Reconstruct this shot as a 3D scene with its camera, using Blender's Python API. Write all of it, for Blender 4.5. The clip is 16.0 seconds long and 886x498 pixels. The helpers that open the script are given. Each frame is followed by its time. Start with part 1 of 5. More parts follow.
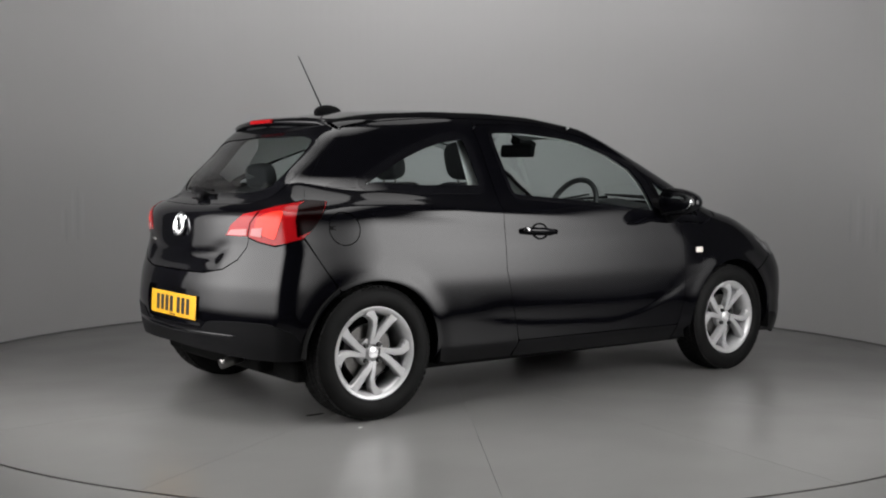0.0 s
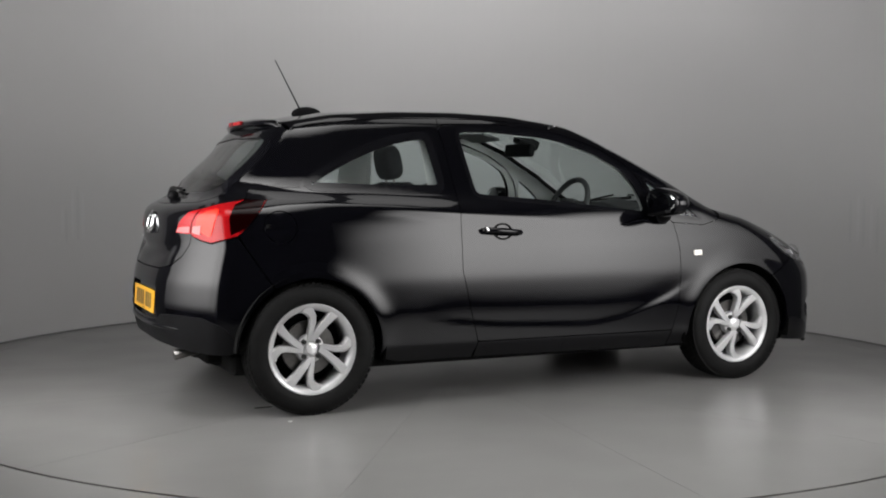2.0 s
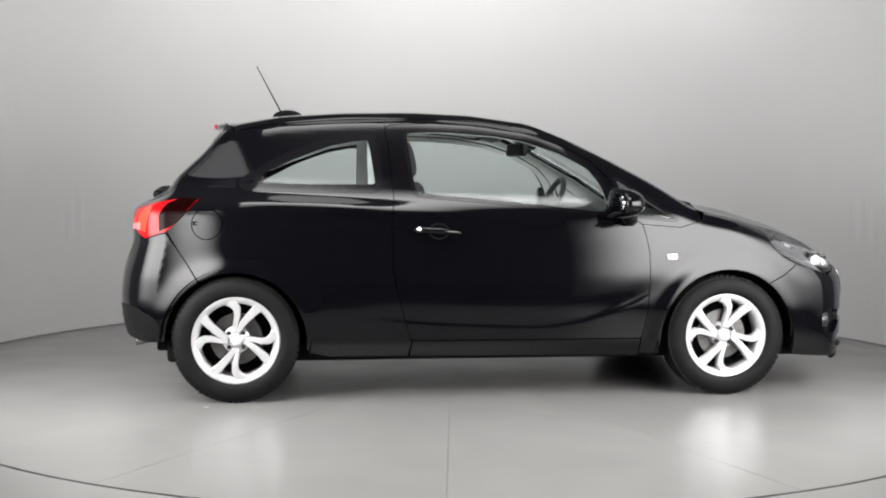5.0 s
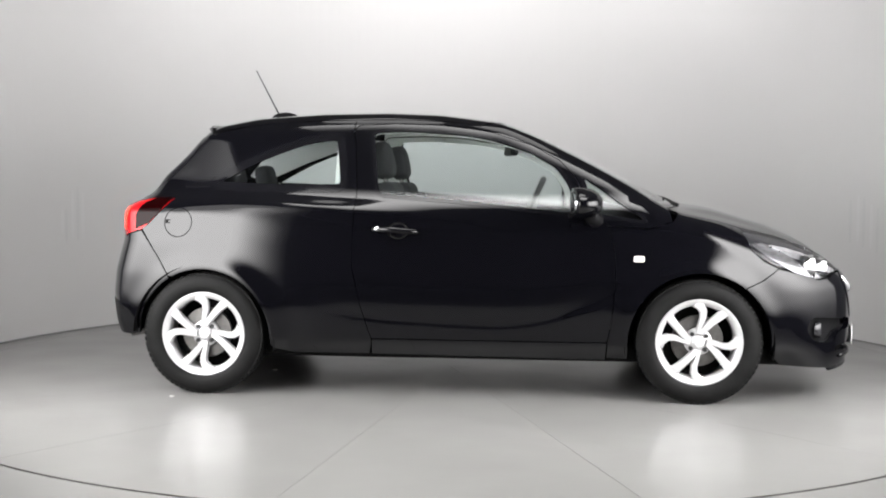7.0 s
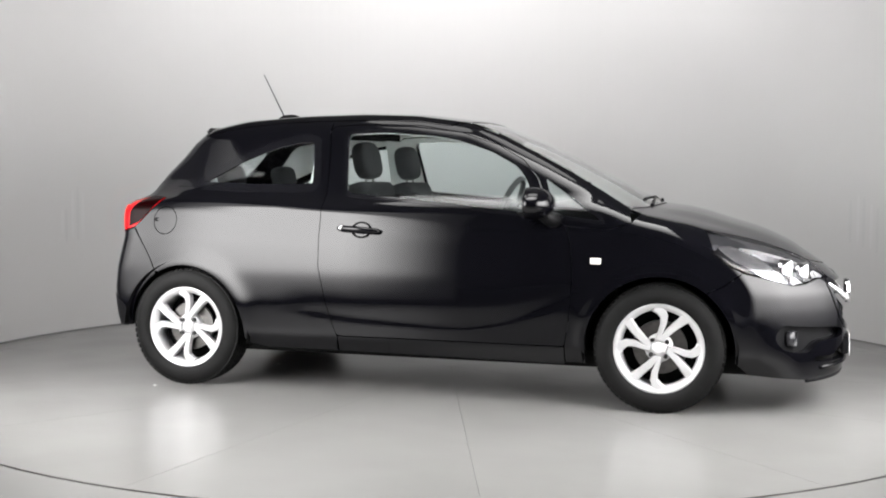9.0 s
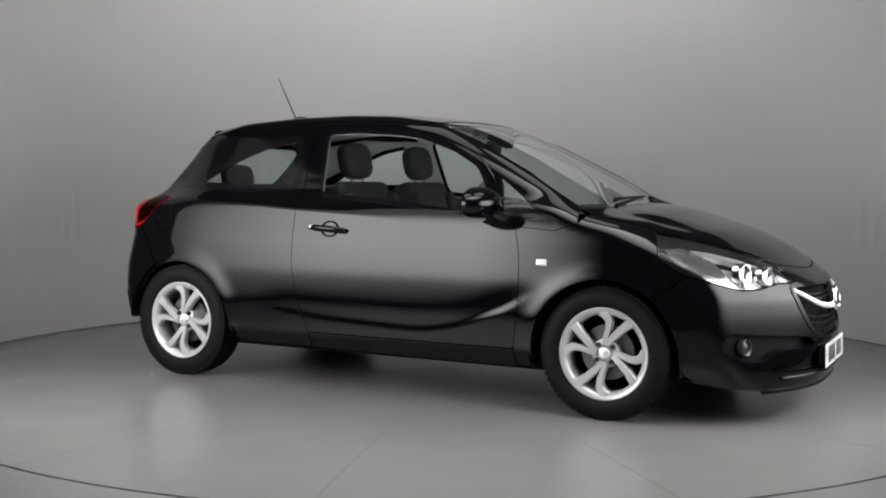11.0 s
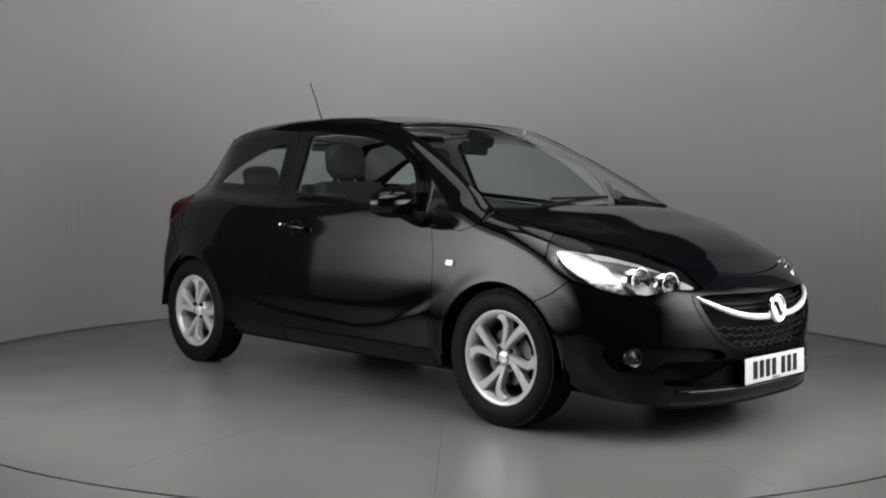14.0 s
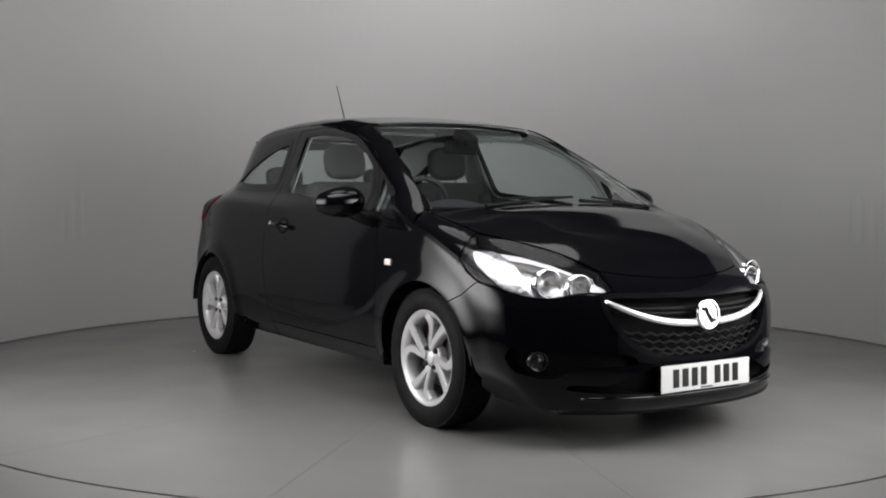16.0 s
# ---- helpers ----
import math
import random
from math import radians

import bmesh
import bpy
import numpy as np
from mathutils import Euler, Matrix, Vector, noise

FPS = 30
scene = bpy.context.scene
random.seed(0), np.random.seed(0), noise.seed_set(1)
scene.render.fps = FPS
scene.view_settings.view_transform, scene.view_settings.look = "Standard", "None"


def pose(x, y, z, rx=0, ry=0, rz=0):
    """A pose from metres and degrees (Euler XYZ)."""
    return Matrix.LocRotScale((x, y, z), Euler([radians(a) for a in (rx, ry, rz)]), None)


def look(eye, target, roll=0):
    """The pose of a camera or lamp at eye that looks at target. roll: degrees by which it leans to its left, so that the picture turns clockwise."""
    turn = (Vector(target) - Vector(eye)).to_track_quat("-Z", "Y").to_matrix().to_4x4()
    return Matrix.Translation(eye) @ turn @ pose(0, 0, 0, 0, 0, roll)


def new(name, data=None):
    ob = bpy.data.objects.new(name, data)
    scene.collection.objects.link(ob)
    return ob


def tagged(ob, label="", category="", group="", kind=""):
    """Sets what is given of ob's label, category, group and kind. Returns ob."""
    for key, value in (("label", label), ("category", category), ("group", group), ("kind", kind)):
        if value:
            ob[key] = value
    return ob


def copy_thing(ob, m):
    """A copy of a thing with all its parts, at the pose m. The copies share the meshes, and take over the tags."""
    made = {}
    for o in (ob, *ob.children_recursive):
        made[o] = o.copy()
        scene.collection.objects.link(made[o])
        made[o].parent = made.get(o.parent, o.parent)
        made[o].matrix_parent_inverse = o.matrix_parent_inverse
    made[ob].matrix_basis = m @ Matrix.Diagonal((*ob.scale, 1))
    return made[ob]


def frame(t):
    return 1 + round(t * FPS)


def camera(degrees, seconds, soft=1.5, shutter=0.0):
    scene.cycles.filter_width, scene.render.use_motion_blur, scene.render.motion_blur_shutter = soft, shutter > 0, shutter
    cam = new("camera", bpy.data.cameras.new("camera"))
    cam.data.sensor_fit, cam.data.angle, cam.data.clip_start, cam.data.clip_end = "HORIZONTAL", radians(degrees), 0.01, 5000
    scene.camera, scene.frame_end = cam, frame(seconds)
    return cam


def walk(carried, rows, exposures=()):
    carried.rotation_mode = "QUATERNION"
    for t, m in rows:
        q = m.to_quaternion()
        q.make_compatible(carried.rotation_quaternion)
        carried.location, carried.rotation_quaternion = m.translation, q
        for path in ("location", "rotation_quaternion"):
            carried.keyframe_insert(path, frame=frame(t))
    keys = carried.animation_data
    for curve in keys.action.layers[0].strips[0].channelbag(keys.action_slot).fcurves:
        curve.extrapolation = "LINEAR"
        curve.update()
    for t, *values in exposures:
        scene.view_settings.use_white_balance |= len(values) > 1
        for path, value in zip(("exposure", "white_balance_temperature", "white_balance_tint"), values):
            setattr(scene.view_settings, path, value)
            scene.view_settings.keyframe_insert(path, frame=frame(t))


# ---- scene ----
# Camera: stands still on the open side of the studio.
cam = camera(43.86, 16.0, soft=2.0)
EYE = Vector((0.0, -6.511, 1.078))
EYE_POSE = Matrix.Translation(EYE) @ pose(0, 0, 0, 0, 0, 0.436) @ pose(0, 0, 0, 90 - 3.313, 0, 0) @ pose(0, 0, 0, 0, 0, 0.369)
EXPOSURES = [(0.0, -0.68), (1.5, -0.65), (2.5, -0.45), (3.5, -0.04), (4.2, 0.22), (6.3, 0.60), (9.2, 0.60), (11.3, -0.6), (12.0, -0.85), (12.5, -0.93), (14.5, -0.80), (16.0, -0.60)]
walk(cam, [(0.0, EYE_POSE), (16.0, EYE_POSE)], EXPOSURES)

# The turntable's turn in degrees, clockwise seen from above.
TURN = [(0, 37.30), (1, 31.56), (2, 25.75), (3, 19.93), (4, 13.93), (6.5, -1.60), (7, -4.31), (8, -9.94), (9, -15.75),
        (11.5, -30.29), (12.5, -36.06), (13.5, -41.84), (14.5, -47.67), (15.5, -53.33), (16, -56.30)]
CAR_AT = (0.055, -0.178)

# ---- light ----
world = bpy.data.worlds.new("world")
scene.world = world
world.use_nodes = True
world.node_tree.nodes["Background"].inputs[0].default_value = (0.5, 0.5, 0.52, 1)
world.node_tree.nodes["Background"].inputs[1].default_value = 0.0


def ceiling_fill(x, y, power):
    """An unseen soft fill lamp, added under the studio ceiling."""
    data = bpy.data.lights.new("fill_lamp", "POINT")
    data.energy, data.shadow_soft_size, data.color = power, 0.5, (1.0, 0.99, 0.98)
    new("fill_lamp", data).location = (x, y, 3.12)


for side in (-1, 1):
    ceiling_fill(0.60 * side, -0.70, 30)

# wide unseen fill light, added to brighten the front of the turntable and the wheels
soft_data = bpy.data.lights.new("floor_fill", "AREA")
soft_data.shape, soft_data.size, soft_data.size_y, soft_data.energy = "RECTANGLE", 3.0, 2.0, 46
soft_data.color, soft_data.spread = (1.0, 0.99, 0.98), radians(78)
new("floor_fill", soft_data).matrix_world = look((0, -2.45, 3.40), (0, -2.35, 0))

# unseen fill lights, added to brighten the top of the far wall, turned to it
for x, power in ((-1.3, 10.0), (0.0, 13.5), (1.3, 10.0)):
    data = bpy.data.lights.new("wall_fill", "AREA")
    data.shape, data.size, data.size_y, data.energy, data.color = "RECTANGLE", 1.1, 0.25, power, (1.0, 0.99, 0.98)
    wash = new("wall_fill", data)
    wash.matrix_world = look((x, math.sqrt(2.05 ** 2 - x * x), 3.42), (x * 1.45, 3.1 * math.sqrt(1 - (x * 0.47) ** 2), 2.95))
PANEL_GLOW = 15.0

# ---- materials ----


def material(name, color, rough=0.5, spec=0.5, metal=0.0, coat=0.0, var=0.0, scale=8.0, bump=0.0, bump_scale=60.0, rough_var=0.0, ior=1.5, coat_rough=0.03, coat_ior=1.5):
    m = bpy.data.materials.new(name)
    m.use_nodes = True
    nt = m.node_tree
    b = nt.nodes["Principled BSDF"]
    b.inputs["Base Color"].default_value = (*color, 1)
    b.inputs["Roughness"].default_value = rough
    b.inputs["Metallic"].default_value = metal
    b.inputs["Specular IOR Level"].default_value = spec
    b.inputs["Coat Weight"].default_value = coat
    b.inputs["Coat Roughness"].default_value = coat_rough
    b.inputs["IOR"].default_value = ior
    b.inputs["Coat IOR"].default_value = coat_ior
    tc = nt.nodes.new("ShaderNodeTexCoord")
    if var or rough_var:
        n1 = nt.nodes.new("ShaderNodeTexNoise")
        n1.inputs["Scale"].default_value, n1.inputs["Detail"].default_value = scale, 6
        nt.links.new(tc.outputs["Object"], n1.inputs["Vector"])
        if var:
            mix = nt.nodes.new("ShaderNodeMapRange")
            mix.inputs["From Min"].default_value, mix.inputs["From Max"].default_value = 0.25, 0.75
            mix.inputs["To Min"].default_value, mix.inputs["To Max"].default_value = 1 - var, 1 + var
            nt.links.new(n1.outputs["Fac"], mix.inputs["Value"])
            mul = nt.nodes.new("ShaderNodeVectorMath")
            mul.operation = "SCALE"
            mul.inputs[0].default_value = color
            nt.links.new(mix.outputs[0], mul.inputs["Scale"])
            nt.links.new(mul.outputs[0], b.inputs["Base Color"])
        if rough_var:
            mr = nt.nodes.new("ShaderNodeMapRange")
            mr.inputs["To Min"].default_value, mr.inputs["To Max"].default_value = max(0, rough - rough_var), rough + rough_var
            nt.links.new(n1.outputs["Fac"], mr.inputs["Value"])
            nt.links.new(mr.outputs[0], b.inputs["Roughness"])
    if bump:
        n2 = nt.nodes.new("ShaderNodeTexNoise")
        n2.inputs["Scale"].default_value, n2.inputs["Detail"].default_value = bump_scale, 4
        nt.links.new(tc.outputs["Object"], n2.inputs["Vector"])
        bp = nt.nodes.new("ShaderNodeBump")
        bp.inputs["Strength"].default_value, bp.inputs["Distance"].default_value = bump, 0.002
        nt.links.new(n2.outputs["Fac"], bp.inputs["Height"])
        nt.links.new(bp.outputs[0], b.inputs["Normal"])
    return m


def glass_material(name, tint, gloss=1.0):
    m = bpy.data.materials.new(name)
    m.use_nodes = True
    nt = m.node_tree
    out = nt.nodes["Material Output"]
    nt.nodes.remove(nt.nodes["Principled BSDF"])
    tr, gl, mix, lw, po, mr = (nt.nodes.new("ShaderNode" + k) for k in ("BsdfTransparent", "BsdfGlossy", "MixShader", "LayerWeight", "Math", "MapRange"))
    tr.inputs[0].default_value = (*tint, 1)
    gl.inputs["Color"].default_value = (gloss, gloss, gloss, 1)
    gl.inputs["Roughness"].default_value = 0.02
    # the same share of gloss from both faces of the pane
    lw.inputs["Blend"].default_value = 0.5
    po.operation = "POWER"
    po.inputs[1].default_value = 5.0
    mr.inputs["To Min"].default_value, mr.inputs["To Max"].default_value = 0.04, 1.0
    nt.links.new(lw.outputs["Facing"], po.inputs[0])
    nt.links.new(po.outputs[0], mr.inputs["Value"])
    nt.links.new(mr.outputs[0], mix.inputs[0])
    nt.links.new(tr.outputs[0], mix.inputs[1])
    nt.links.new(gl.outputs[0], mix.inputs[2])
    nt.links.new(mix.outputs[0], out.inputs["Surface"])
    return m


def floor_material():
    """Grey vinyl, walked and driven on: wide blotches, smears and small dried spots, uneven in gloss."""
    m = bpy.data.materials.new("grey_vinyl")
    m.use_nodes = True
    nt = m.node_tree
    b = nt.nodes["Principled BSDF"]
    tc = nt.nodes.new("ShaderNodeTexCoord")

    def noise(scale, detail, lo, hi, start, end, stretch=(1, 1, 1)):
        mp, n, r = nt.nodes.new("ShaderNodeMapping"), nt.nodes.new("ShaderNodeTexNoise"), nt.nodes.new("ShaderNodeMapRange")
        mp.inputs["Scale"].default_value = stretch
        r.interpolation_type = "SMOOTHSTEP"
        n.inputs["Scale"].default_value, n.inputs["Detail"].default_value = scale, detail
        for key, v in (("From Min", lo), ("From Max", hi), ("To Min", start), ("To Max", end)):
            r.inputs[key].default_value = v
        nt.links.new(tc.outputs["Object"], mp.inputs[0])
        nt.links.new(mp.outputs[0], n.inputs["Vector"])
        nt.links.new(n.outputs["Fac"], r.inputs["Value"])
        return r.outputs[0]

    def times(a, c):
        n = nt.nodes.new("ShaderNodeMath")
        n.operation = "MULTIPLY"
        nt.links.new(a, n.inputs[0])
        nt.links.new(c, n.inputs[1])
        return n.outputs[0]

    shade = times(noise(1.2, 0, 0.25, 0.75, 0.96, 1.04), noise(5.0, 1, 0.25, 0.75, 1.025, 0.975, (1.0, 1.6, 1)))
    mul = nt.nodes.new("ShaderNodeVectorMath")
    mul.operation = "SCALE"
    mul.inputs[0].default_value = (0.158, 0.156, 0.152)
    nt.links.new(shade, mul.inputs["Scale"])
    nt.links.new(mul.outputs[0], b.inputs["Base Color"])
    nt.links.new(noise(2.5, 0, 0.3, 0.7, 0.28, 0.32), b.inputs["Roughness"])
    b.inputs["Coat Weight"].default_value, b.inputs["Coat Roughness"].default_value = 0.35, 0.22
    return m


PAINT = material("black_paint", (0.0018, 0.0018, 0.0026), rough=0.30, spec=0.0, coat=1.0, coat_rough=0.065, coat_ior=1.355, bump=0.006, bump_scale=350)
PLASTIC = material("black_plastic", (0.0045, 0.0045, 0.005), rough=0.45, spec=0.08, bump=0.25, bump_scale=500, var=0.2)
GLOSS_BLACK = material("gloss_black", (0.004, 0.004, 0.005), rough=0.08, spec=0.22)
RUBBER = material("tyre_rubber", (0.0045, 0.0045, 0.0045), rough=0.66, spec=0.12, bump=0.3, bump_scale=220, var=0.35, scale=20)
UNDER = material("underbody", (0.004, 0.004, 0.004), rough=0.85, spec=0.1, var=0.3, scale=6)
ALLOY = material("silver_alloy", (0.44, 0.44, 0.445), rough=0.36, metal=0.3, coat=0.4, var=0.05, scale=30)
STEEL = material("disc_steel", (0.16, 0.155, 0.15), rough=0.35, metal=1.0, var=0.2, scale=40)
CHROME = material("chrome", (0.85, 0.85, 0.86), rough=0.07, metal=1.0)
LAMP_CHROME = material("lamp_chrome", (0.80, 0.80, 0.81), rough=0.16, metal=1.0)
VISOR = material("visor_cloth", (0.16, 0.16, 0.16), rough=0.9, var=0.05)
REFLECTOR = material("lamp_reflector", (0.50, 0.50, 0.51), rough=0.36, spec=0.3, metal=0.80, bump=1.0, bump_scale=60, var=0.15, scale=40)
CORNER = material("corner_reflector", (0.38, 0.38, 0.39), rough=0.2, spec=0.3, metal=0.9, bump=1.0, bump_scale=38, var=0.3, scale=30)
BOLT = material("wheel_bolt", (0.05, 0.05, 0.05), rough=0.4, metal=0.8)
FABRIC = material("seat_fabric", (0.019, 0.019, 0.021), rough=0.9, bump=0.6, bump_scale=400, var=0.25, scale=120)
TRIM = material("cabin_trim", (0.030, 0.030, 0.032), rough=0.6, bump=0.3, bump_scale=300, var=0.15)
HEADLINER = material("headliner", (0.46, 0.46, 0.45), rough=0.95, bump=0.2, bump_scale=300, var=0.05)
YELLOW = material("plate_yellow", (0.64, 0.33, 0.012), rough=0.35, coat=0.3, var=0.03)
WHITE_PLATE = material("plate_white", (0.58, 0.58, 0.58), rough=0.35, coat=0.3, var=0.03)
INK = material("plate_ink", (0.008, 0.008, 0.008), rough=0.4)
RED_LENS = material("red_lens", (0.26, 0.004, 0.006), rough=0.12, spec=0.2)
RED_BRIGHT = material("red_inner", (0.80, 0.030, 0.016), rough=0.2, spec=0.2)
RED_DARK = material("dark_red_lens", (0.004, 0.0002, 0.0003), rough=0.12, spec=0.06)
SMOKE = material("clear_pink_lens", (0.36, 0.12, 0.12), rough=0.15, spec=0.3)
AMBER = material("indicator_lens", (0.65, 0.60, 0.55), rough=0.15, coat=1.0)
GLASS = glass_material("window_glass", (0.88, 0.935, 0.925))
PRIVACY = glass_material("rear_glass", (0.66, 0.70, 0.70))
LENS = glass_material("clear_lens", (0.95, 0.95, 0.96), 0.55)
MIRROR = material("mirror_glass", (0.8, 0.82, 0.82), rough=0.02, metal=1.0)
WALL = material("painted_wall", (0.46, 0.456, 0.456), rough=0.75, var=0.02, scale=1.2, bump=0.05, bump_scale=90)
FLOOR = floor_material()
FOG_GLASS = material("fog_glass", (0.02, 0.02, 0.022), rough=0.12, spec=0.3)
LAMP_BACK = material("lamp_inner", (0.06, 0.06, 0.065), rough=0.25, metal=0.6)
BRIGHT_BAR = material("bright_trim", (0.88, 0.88, 0.89), rough=0.2, metal=0.55, coat=0.3)
# two wall tones for the painted streaks of sheen
SHEEN_DARK = material("sheen_dark", (0.440, 0.438, 0.440), rough=0.75, var=0.02)
SHEEN_PALE = material("sheen_pale", (0.476, 0.474, 0.476), rough=0.7, var=0.02)
JOINT = material("joint_shadow", (0.17, 0.17, 0.17), rough=0.8)
RIM_GAP = material("rim_gap", (0.05, 0.05, 0.05), rough=0.7)
DARK_ROOM = material("dark_drape", (0.006, 0.006, 0.007), rough=0.95, var=0.3)
CHEEK_GREY = material("cheek_dark", (0.10, 0.10, 0.10), rough=0.85, var=0.06, scale=1.5)
CEIL = material("grey_ceiling", (0.07, 0.07, 0.07), rough=0.9, var=0.1)



def diffuser_material(upper):
    """Lit fabric of the light panels: glow shaped for the car's reflections, strongest at mid height, fading upwards to
    a share of it, to the lower edge and towards both ends.
    """
    m = bpy.data.materials.new("lit_diffuser")
    m.use_nodes = True
    nt = m.node_tree
    b = nt.nodes["Principled BSDF"]
    b.inputs["Base Color"].default_value = (0.25, 0.25, 0.25, 1)
    b.inputs["Roughness"].default_value = 0.9
    b.inputs["Emission Color"].default_value = (1.0, 0.985, 0.98, 1)
    tc, sep = nt.nodes.new("ShaderNodeTexCoord"), nt.nodes.new("ShaderNodeSeparateXYZ")
    nt.links.new(tc.outputs["Object"], sep.inputs[0])

    def math_node(op, a, c):
        n = nt.nodes.new("ShaderNodeMath")
        n.operation = op
        for k, v in enumerate((a, c)):
            if isinstance(v, (int, float)):
                n.inputs[k].default_value = v
            else:
                nt.links.new(v, n.inputs[k])
        return n.outputs[0]

    def ramp(value, lo, hi, start, end):
        n = nt.nodes.new("ShaderNodeMapRange")
        n.interpolation_type = "SMOOTHSTEP"
        for key, v in (("From Min", lo), ("From Max", hi), ("To Min", start), ("To Max", end)):
            n.inputs[key].default_value = v
        nt.links.new(value, n.inputs["Value"])
        return n.outputs[0]

    z = sep.outputs["Z"]
    upright = math_node("MULTIPLY", ramp(z, 0.20, 1.05, 0.0, 1.0), ramp(z, 1.6, 2.2, 1.0, upper))
    bearing = math_node("ARCTAN2", math_node("ABSOLUTE", sep.outputs["X"], 0.0), math_node("MULTIPLY", sep.outputs["Y"], -1.0))
    along = math_node("MULTIPLY", ramp(bearing, radians(24), radians(36), 0.0, 1.0), ramp(bearing, radians(50), radians(82), 1.0, 0.12))
    nt.links.new(math_node("MULTIPLY", math_node("MULTIPLY", upright, along), PANEL_GLOW), b.inputs["Emission Strength"])
    return m


DIFFUSERS = {-1: (diffuser_material(0.14), 2.8), 1: (diffuser_material(0.0), 2.2)}

# ---- building helpers ----


def obj(name, verts, faces, mat, parent=None, label="", smooth=False):
    me = bpy.data.meshes.new(name)
    me.from_pydata([tuple(v) for v in verts], [], [tuple(f) for f in faces])
    me.materials.append(mat)
    if smooth:
        me.shade_smooth()
    ob = new(name, me)
    if parent:
        ob.parent = parent
    if label:
        tagged(ob, label)
    return ob


def part(name, bm, mat, parent=None, label="", smooth=False, normals=True):
    if normals:
        bmesh.ops.recalc_face_normals(bm, faces=bm.faces)
    me = bpy.data.meshes.new(name)
    bm.to_mesh(me)
    bm.free()
    me.materials.append(mat)
    if smooth:
        me.shade_smooth()
    ob = new(name, me)
    if parent:
        ob.parent = parent
    if label:
        tagged(ob, label)
    return ob


def rounded_box(sx, sy, sz, r, at=Matrix(), seg=3):
    bm = bmesh.new()
    bmesh.ops.create_cube(bm, size=1, matrix=Matrix.Diagonal((sx, sy, sz, 1)))
    bmesh.ops.bevel(bm, geom=bm.edges[:], offset=r, segments=seg, affect="EDGES", profile=0.6)
    bmesh.ops.transform(bm, matrix=at, verts=bm.verts)
    return bm


def tube(points, radius, seg=8, radii=None):
    """A round bar through points."""
    bm = bmesh.new()
    pts = [Vector(p) for p in points]
    rings = []
    for i, p in enumerate(pts):
        d = (pts[min(i + 1, len(pts) - 1)] - pts[max(i - 1, 0)]).normalized()
        a = d.orthogonal() if i == 0 else (last - d * last.dot(d))
        a.normalize()
        last = a
        b = d.cross(a)
        r = radii[i] if radii else radius
        rings.append([bm.verts.new(p + r * (math.cos(k * math.tau / seg) * a + math.sin(k * math.tau / seg) * b)) for k in range(seg)])
    for r0, r1 in zip(rings, rings[1:]):
        for k in range(seg):
            bm.faces.new((r0[k], r0[(k + 1) % seg], r1[(k + 1) % seg], r1[k]))
    bm.faces.new(rings[0][::-1])
    bm.faces.new(rings[-1])
    return bm


def lathe(profile, seg=48, closed=False):
    """Turns (radius, height) pairs about z."""
    verts, faces = [], []
    n = len(profile)
    for k in range(seg):
        c, s = math.cos(k * math.tau / seg), math.sin(k * math.tau / seg)
        verts += [(r * c, r * s, h) for r, h in profile]
    for k in range(seg):
        for i in range(n if closed else n - 1):
            j = (i + 1) % n
            q = (k + 1) % seg
            faces.append((k * n + i, q * n + i, q * n + j, k * n + j))
    return verts, faces


# ---- studio ----
R_TABLE, R_WALL, OPEN, CHEEK = 2.92, 3.12, 33.0, 96.0
# faint upright streaks of wall sheen, painted: azimuth, foot, top, width, darker or paler
SHEEN_STREAKS = [(153.78, 0.71, 0.89, 0.03, 0), (153.1, 0.65, 0.89, 0.025, 1), (151.98, 0.68, 1.03, 0.03, 0), (151.09, 0.66, 1.05, 0.03, 1), (150.23, 0.66, 1.01, 0.03, 0), (24.93, 0.69, 0.99, 0.03, 1), (23.59, 0.69, 1.03, 0.03, 0), (22.59, 0.66, 1.01, 0.03, 1), (21.27, 0.66, 0.97, 0.03, 0), (20.13, 0.63, 0.94, 0.03, 1)]


